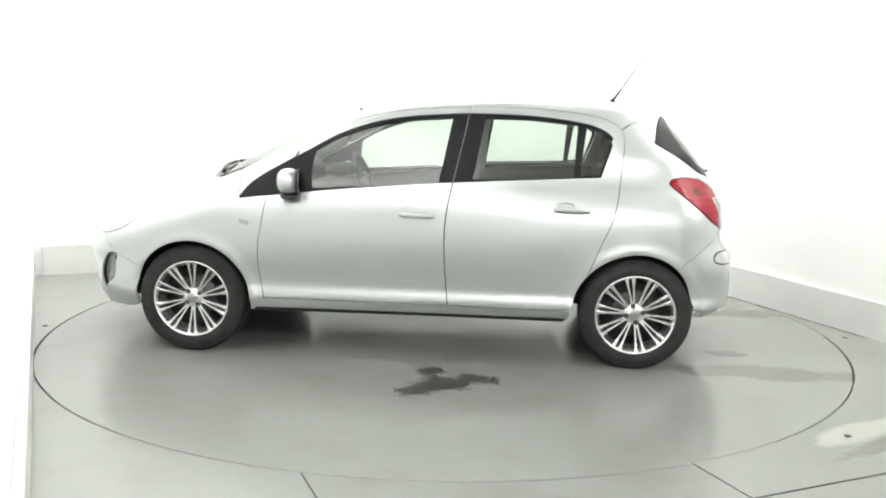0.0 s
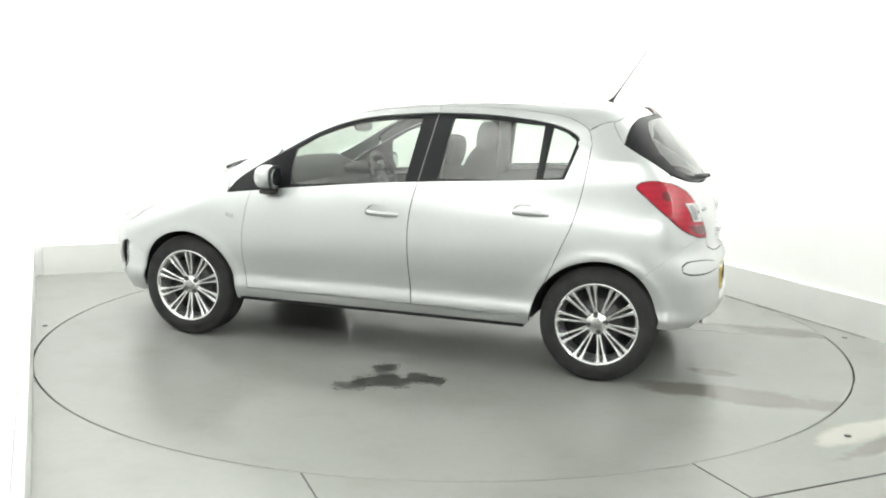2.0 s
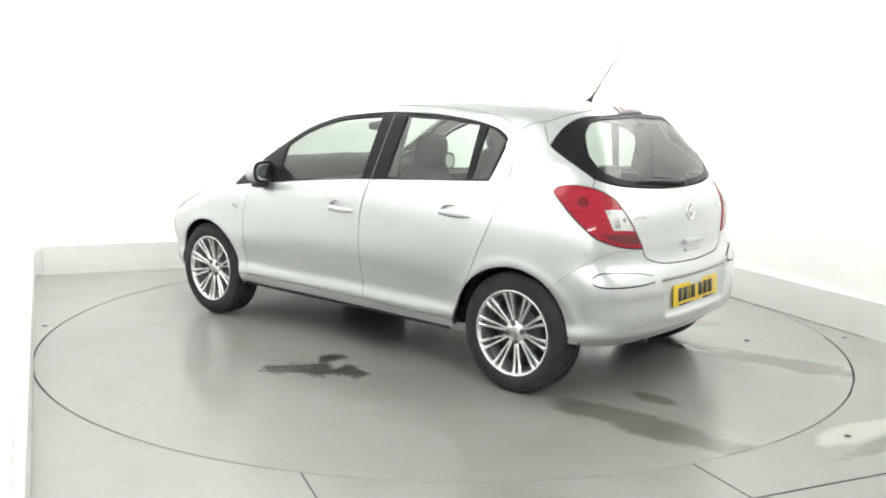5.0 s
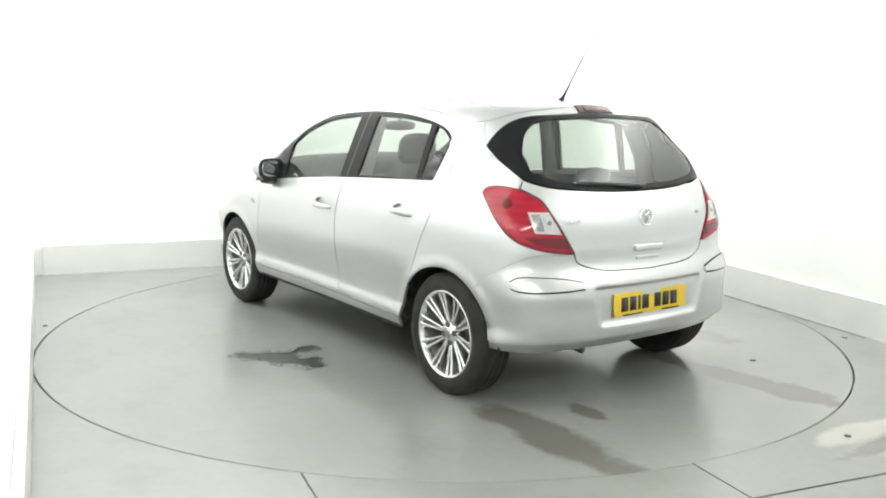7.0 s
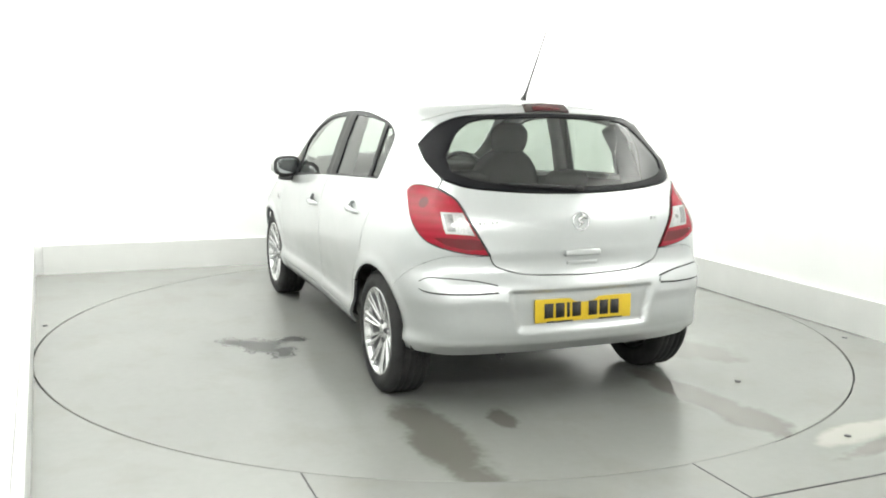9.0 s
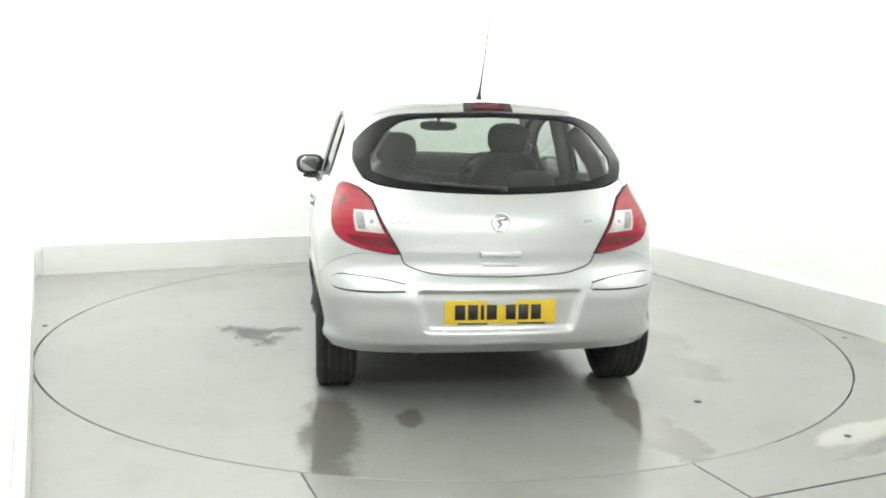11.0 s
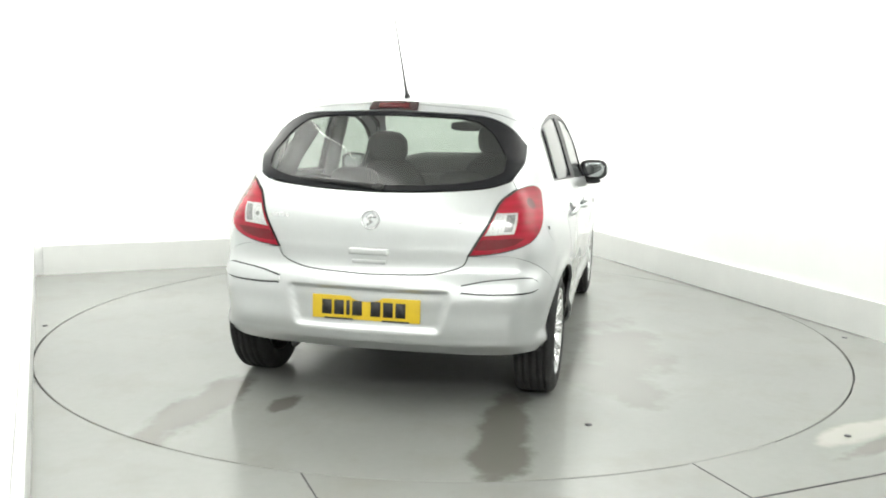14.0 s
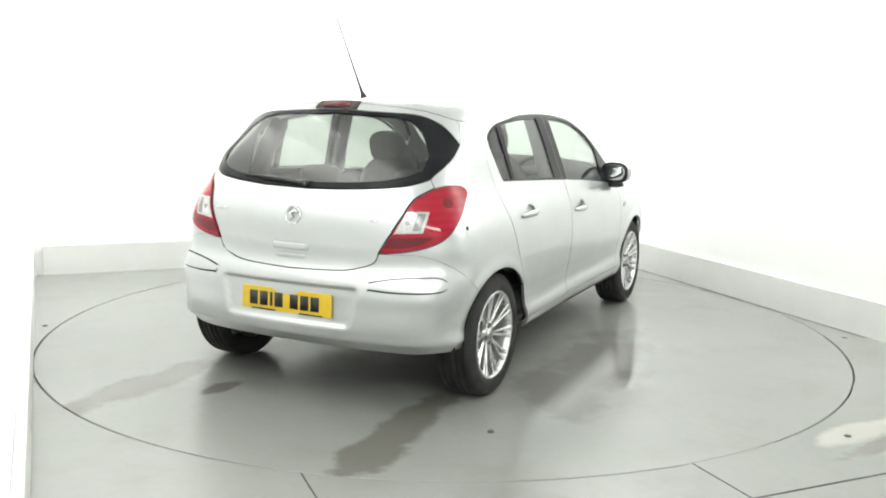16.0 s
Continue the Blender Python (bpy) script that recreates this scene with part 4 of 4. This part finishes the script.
hang("flap_notch", flipped(panel_mesh("flap_notch", skin, notch, RUBBERSEAL, h=0.01, out=0.0024, gap=0, flange=0.001)), car, "small dark finger notch")

bm = bmesh.new()
tube(bm, [(-1.135, 0, 1.452), (-1.15, 0, 1.468), (-1.166, 0, 1.490), (-1.185, 0, 1.517), (-1.215, 0, 1.562)], [0.026, 0.017, 0.0085, 0.0062, 0.0048], 14)
aerial = part("aerial", bm, BLACK, car, "black rubber roof aerial foot")
bm = bmesh.new()
tube(bm, [(-1.215, 0, 1.562), (-1.30, 0, 1.69), (-1.405, 0, 1.85)], [0.0046, 0.0038, 0.0030], 8)
part("aerial_whip", bm, BLACK, aerial, "thin grey aerial whip")

for sy in (1, -1):
    xs = np.linspace(0.22, -1.22, 14)
    Q = lid(xs, sy * (0.535 - 0.02 * (xs + 0.4) ** 2))
    bm = bmesh.new()
    tube(bm, Q.tolist(), [0.003] + [0.0055] * 12 + [0.003], 8)
    part("roof_moulding", bm, LIGHTTRIM, car, "grey roof moulding strip")

s_w = np.linspace(TAIL - 0.02, TAIL + 0.44, 10)
P = skin(s_w, np.linspace(1.046, 1.072, 10))
P = P + unit_normals(P) * 0.016
bm = bmesh.new()
tube(bm, P.tolist(), [0.010] * 3 + [0.009] * 4 + [0.007, 0.006, 0.004], 8)
wiper = part("rear_wiper", bm, BLACK, car, "black rear wiper")
bm = bmesh.new()
blob(bm, P[0].tolist(), (0.022, 0.026, 0.014), 2.4, 10)
part("wiper_cap", bm, BLACK, wiper, "black wiper pivot cap")
for y0, y1 in ((0.52, -0.05), (-0.08, -0.60)):
    ys = np.linspace(y0, y1, 9)
    xs = 1.235 - 0.33 * ys**2
    Q = lid(xs, ys)
    Q = Q + unit_normals(Q) * 0.018
    bm = bmesh.new()
    tube(bm, Q.tolist(), [0.011] * 8 + [0.006], 8)
    part("front_wiper", bm, BLACK, car, "black windscreen wiper")
panel("cowl_trim", lid, [(1.285, 0.0), (1.265, 0.3), (1.165, 0.55), (1.0, 0.66), (0.97, 0.66), (1.12, 0.54), (1.215, 0.3), (1.235, 0.0)], BLACK, car, "black plastic cowl under the windscreen", h=0.04, gap=0, out=0.003)


def on_tail(y, z, out):
    """The x of the tail's skin at (y, z), out metres proud of it."""
    lo, hi = -2.1, -1.0
    for _ in range(40):
        mid = (lo + hi) / 2
        if body(mid, y, z) < 0:
            hi = mid
        else:
            lo = mid
    return hi - out


# number plate: a yellow board with plain bars for its characters
plate_x = on_tail(0.2, 0.5, 0.006)
bm = bmesh.new()
box(bm, -0.003, 0.003, -0.26, 0.26, -0.0555, 0.0555, 0.002)
plate = part("number_plate", bm, YELLOW, car, "yellow rear number plate", m=pose(plate_x, 0.002, 0.4975, 0, 3))
y = 0.212
for k in range(7):
    bm = bmesh.new()
    wide = 0.016 if k == 2 else 0.047
    box(bm, -0.0045, -0.003, y - wide, y, -0.0345, 0.0345)
    part("plate_bar", bm, BLACK, plate, "plain black bar")
    y -= wide + (0.042 if k == 3 else 0.0125)
for y0, y1 in ((0.06, 0.20), (-0.21, -0.08)):
    bm = bmesh.new()
    box(bm, -0.0046, -0.003, y0, y1, -0.0565, -0.049)
    part("plate_strip", bm, BLACK, plate, "small black strip")

for nm, z, half, tall, deep, label in (("tailgate_grip", 0.759, 0.095, 0.015, 0.020, "silver tailgate grip bar"), ("grip_lip", 0.712, 0.080, 0.008, 0.010, "silver lip under the grip")):
    bm = bmesh.new()
    box(bm, -deep, 0.012, -half, half, -tall, tall, min(tall, deep) * 0.45)
    part(nm, bm, PAINT, tailgate, label, m=pose(on_tail(0.05, z, 0.0), 0, z, 0, 5))

# badge and lettering as plain shapes
bm = bmesh.new()
lathe(bm, [(0.037, 0.0), (0.038, 0.006), (0.0425, 0.008), (0.046, 0.005), (0.0465, 0.0)], 40)
bx = on_tail(0.0, 0.905, 0.001)
badge = part("tailgate_badge", bm, ALLOY, car, "round satin chrome badge", m=pose(bx, 0, 0.905, 0, 0, 90) @ pose(0, 0, 0, 8))
bm = bmesh.new()
tube(bm, [(-0.026, 0.004, 0.012), (-0.008, 0.006, 0.022), (0.012, 0.006, 0.006), (-0.004, 0.006, -0.010), (0.014, 0.005, -0.024)], [0.007, 0.010, 0.012, 0.010, 0.006], 8)
part("badge_emblem", bm, ALLOY, badge, "plain raised badge shape")
for ys, z in (((0.50, 0.482, 0.463, 0.444, 0.425), 0.905), ((-0.415, -0.436), 0.905)):
    for y in ys:
        bm = bmesh.new()
        box(bm, -0.002, 0.002, -0.007, 0.007, -0.008, 0.008, 0.001)
        part("letter_bar", bm, ALLOY, tailgate, "plain satin bar", m=pose(on_tail(y, z, 0.001), y, z, 0, 8, math.degrees(-math.atan(0.32 * y))))

# ---- inside ----
panel("headlining", lid, [(0.27, 0.5), (0.0, 0.56), (-0.9, 0.55), (-1.3, 0.50), (-1.3, -0.50), (-0.9, -0.55), (0.0, -0.56), (0.27, -0.5)], LINING, car, "pale grey headlining", both=False, h=0.08, gap=0, flange=0, out=-0.045)
bm = bmesh.new()
tube(bm, [(0.88, -0.70, 0.90), (0.86, -0.4, 0.955), (0.86, 0, 0.965), (0.86, 0.4, 0.955), (0.88, 0.70, 0.90)], [0.10, 0.12, 0.12, 0.12, 0.10], 16)
box(bm, 0.62, 0.95, -0.70, 0.70, 0.55, 0.93, 0.05)
part("dashboard", bm, INTERIOR, car, "dark grey dashboard")
bm = bmesh.new()
blob(bm, (0.62, -0.36, 0.985), (0.12, 0.17, 0.045), 2.4, 12)
part("instrument_hood", bm, INTERIOR, car, "dark instrument hood")
bm = bmesh.new()
n = 36
ring_pts = [(0, 0.175 * math.cos(k * math.tau / n), 0.175 * math.sin(k * math.tau / n)) for k in range(n + 1)]
tube(bm, ring_pts, [0.015] * (n + 1), 10)
wheel_s = part("steering_wheel", bm, BLACK, car, "black steering wheel", m=pose(0.46, -0.36, 0.93, 0, 24))
bm = bmesh.new()
blob(bm, (0.02, 0, -0.01), (0.03, 0.075, 0.06), 2.4, 12)
for a in (0, 180, 270):
    tube(bm, [(0.01, 0.05 * math.cos(radians(a)), 0.05 * math.sin(radians(a))), (0.0, 0.17 * math.cos(radians(a)), 0.17 * math.sin(radians(a)))], [0.018, 0.013], 8)
part("steering_hub", bm, BLACK, wheel_s)
bm = bmesh.new()
blob(bm, (0.46, -0.015, 1.285), (0.022, 0.13, 0.034), 3, 14)
tube(bm, [(0.47, -0.015, 1.30), (0.42, -0.015, 1.40)], [0.012, 0.012], 8)
part("inside_mirror", bm, BLACK, car, "black inside mirror")


def front_seat(y, lift):
    bm = bmesh.new()
    blob(bm, (0, 0, 0), (0.26, 0.25, 0.10), 3.2, 14)
    seat = part("front_seat", bm, FABRIC, car, "charcoal fabric front seat", m=pose(0.10, y, 0.50 + lift))
    bm = bmesh.new()
    blob(bm, (0, 0, 0), (0.085, 0.245, 0.34), 3.4, 16)
    blob2 = [v for v in bm.verts if v.co.z > 0.05]
    for v in blob2:
        v.co.y *= 1 - 0.32 * ((v.co.z - 0.05) / 0.29) ** 2
    part("seat_back", bm, FABRIC, seat, m=pose(-0.30, 0, 0.27, 0, -14))
    bm = bmesh.new()
    blob(bm, (0, 0, 0), (0.055, 0.125, 0.098), 2.8, 14)
    part("head_restraint", bm, FABRIC, seat, m=pose(-0.39, 0, 0.665, 0, -10))
    bm = bmesh.new()
    for dy in (-0.055, 0.055):
        tube(bm, [(-0.375, dy, 0.56), (-0.39, dy, 0.62)], [0.007, 0.007], 8)
    part("restraint_posts", bm, CHROME, seat, "chrome restraint posts")


front_seat(0.35, 0.0)
front_seat(-0.345, 0.065)
bm = bmesh.new()
blob(bm, (-0.74, 0, 0.46), (0.25, 0.62, 0.11), 3.4, 16)
bench = part("rear_seat", bm, FABRIC, car, "charcoal fabric rear bench")
for y in (0.3, -0.3):
    bm = bmesh.new()
    blob(bm, (0, 0, 0), (0.08, 0.295, 0.27), 3.6, 16)
    part("rear_seat_back", bm, FABRIC, bench, m=pose(-1.03, y, 0.73, 0, -16))
    bm = bmesh.new()
    blob(bm, (0, 0, 0), (0.045, 0.13, 0.06), 2.8, 12)
    part("rear_head_restraint", bm, FABRIC, bench, m=pose(-1.11, y, 1.035, 0, -12))
bm = bmesh.new()
box(bm, -1.62, -1.14, -0.58, 0.58, 0.955, 0.975, 0.008)
part("parcel_shelf", bm, INTERIOR, car, "dark grey parcel shelf")
for sy in (1, -1):
    bm = bmesh.new()
    tube(bm, [(-0.29, sy * 0.735, 0.98), (-0.315, sy * 0.685, 1.18), (-0.335, sy * 0.625, 1.375)], [0.045, 0.042, 0.04], 10)
    part("pillar_trim", bm, GREYTRIM, car, "grey inner pillar trim")
    bm = bmesh.new()
    tube(bm, [(-1.16, sy * 0.69, 1.02), (-1.20, sy * 0.61, 1.16), (-1.21, sy * 0.50, 1.32)], [0.055, 0.05, 0.05], 10)
    part("rear_pillar_trim", bm, INTERIOR, car, "grey inner pillar trim")
def motions():
    """The turntable turns evenly and carries the car with it."""
    turns = [(t, 174.98 - 6.96 * t) for t in range(17)]
    walk(turntable, [(t, pose(0, 0, 0, 0, 0, a)) for t, a in turns])
    walk(car, [(t, pose(0, 0, 0, 0, 0, a) @ pose(0.128, -0.0117, 0)) for t, a in turns])


motions()
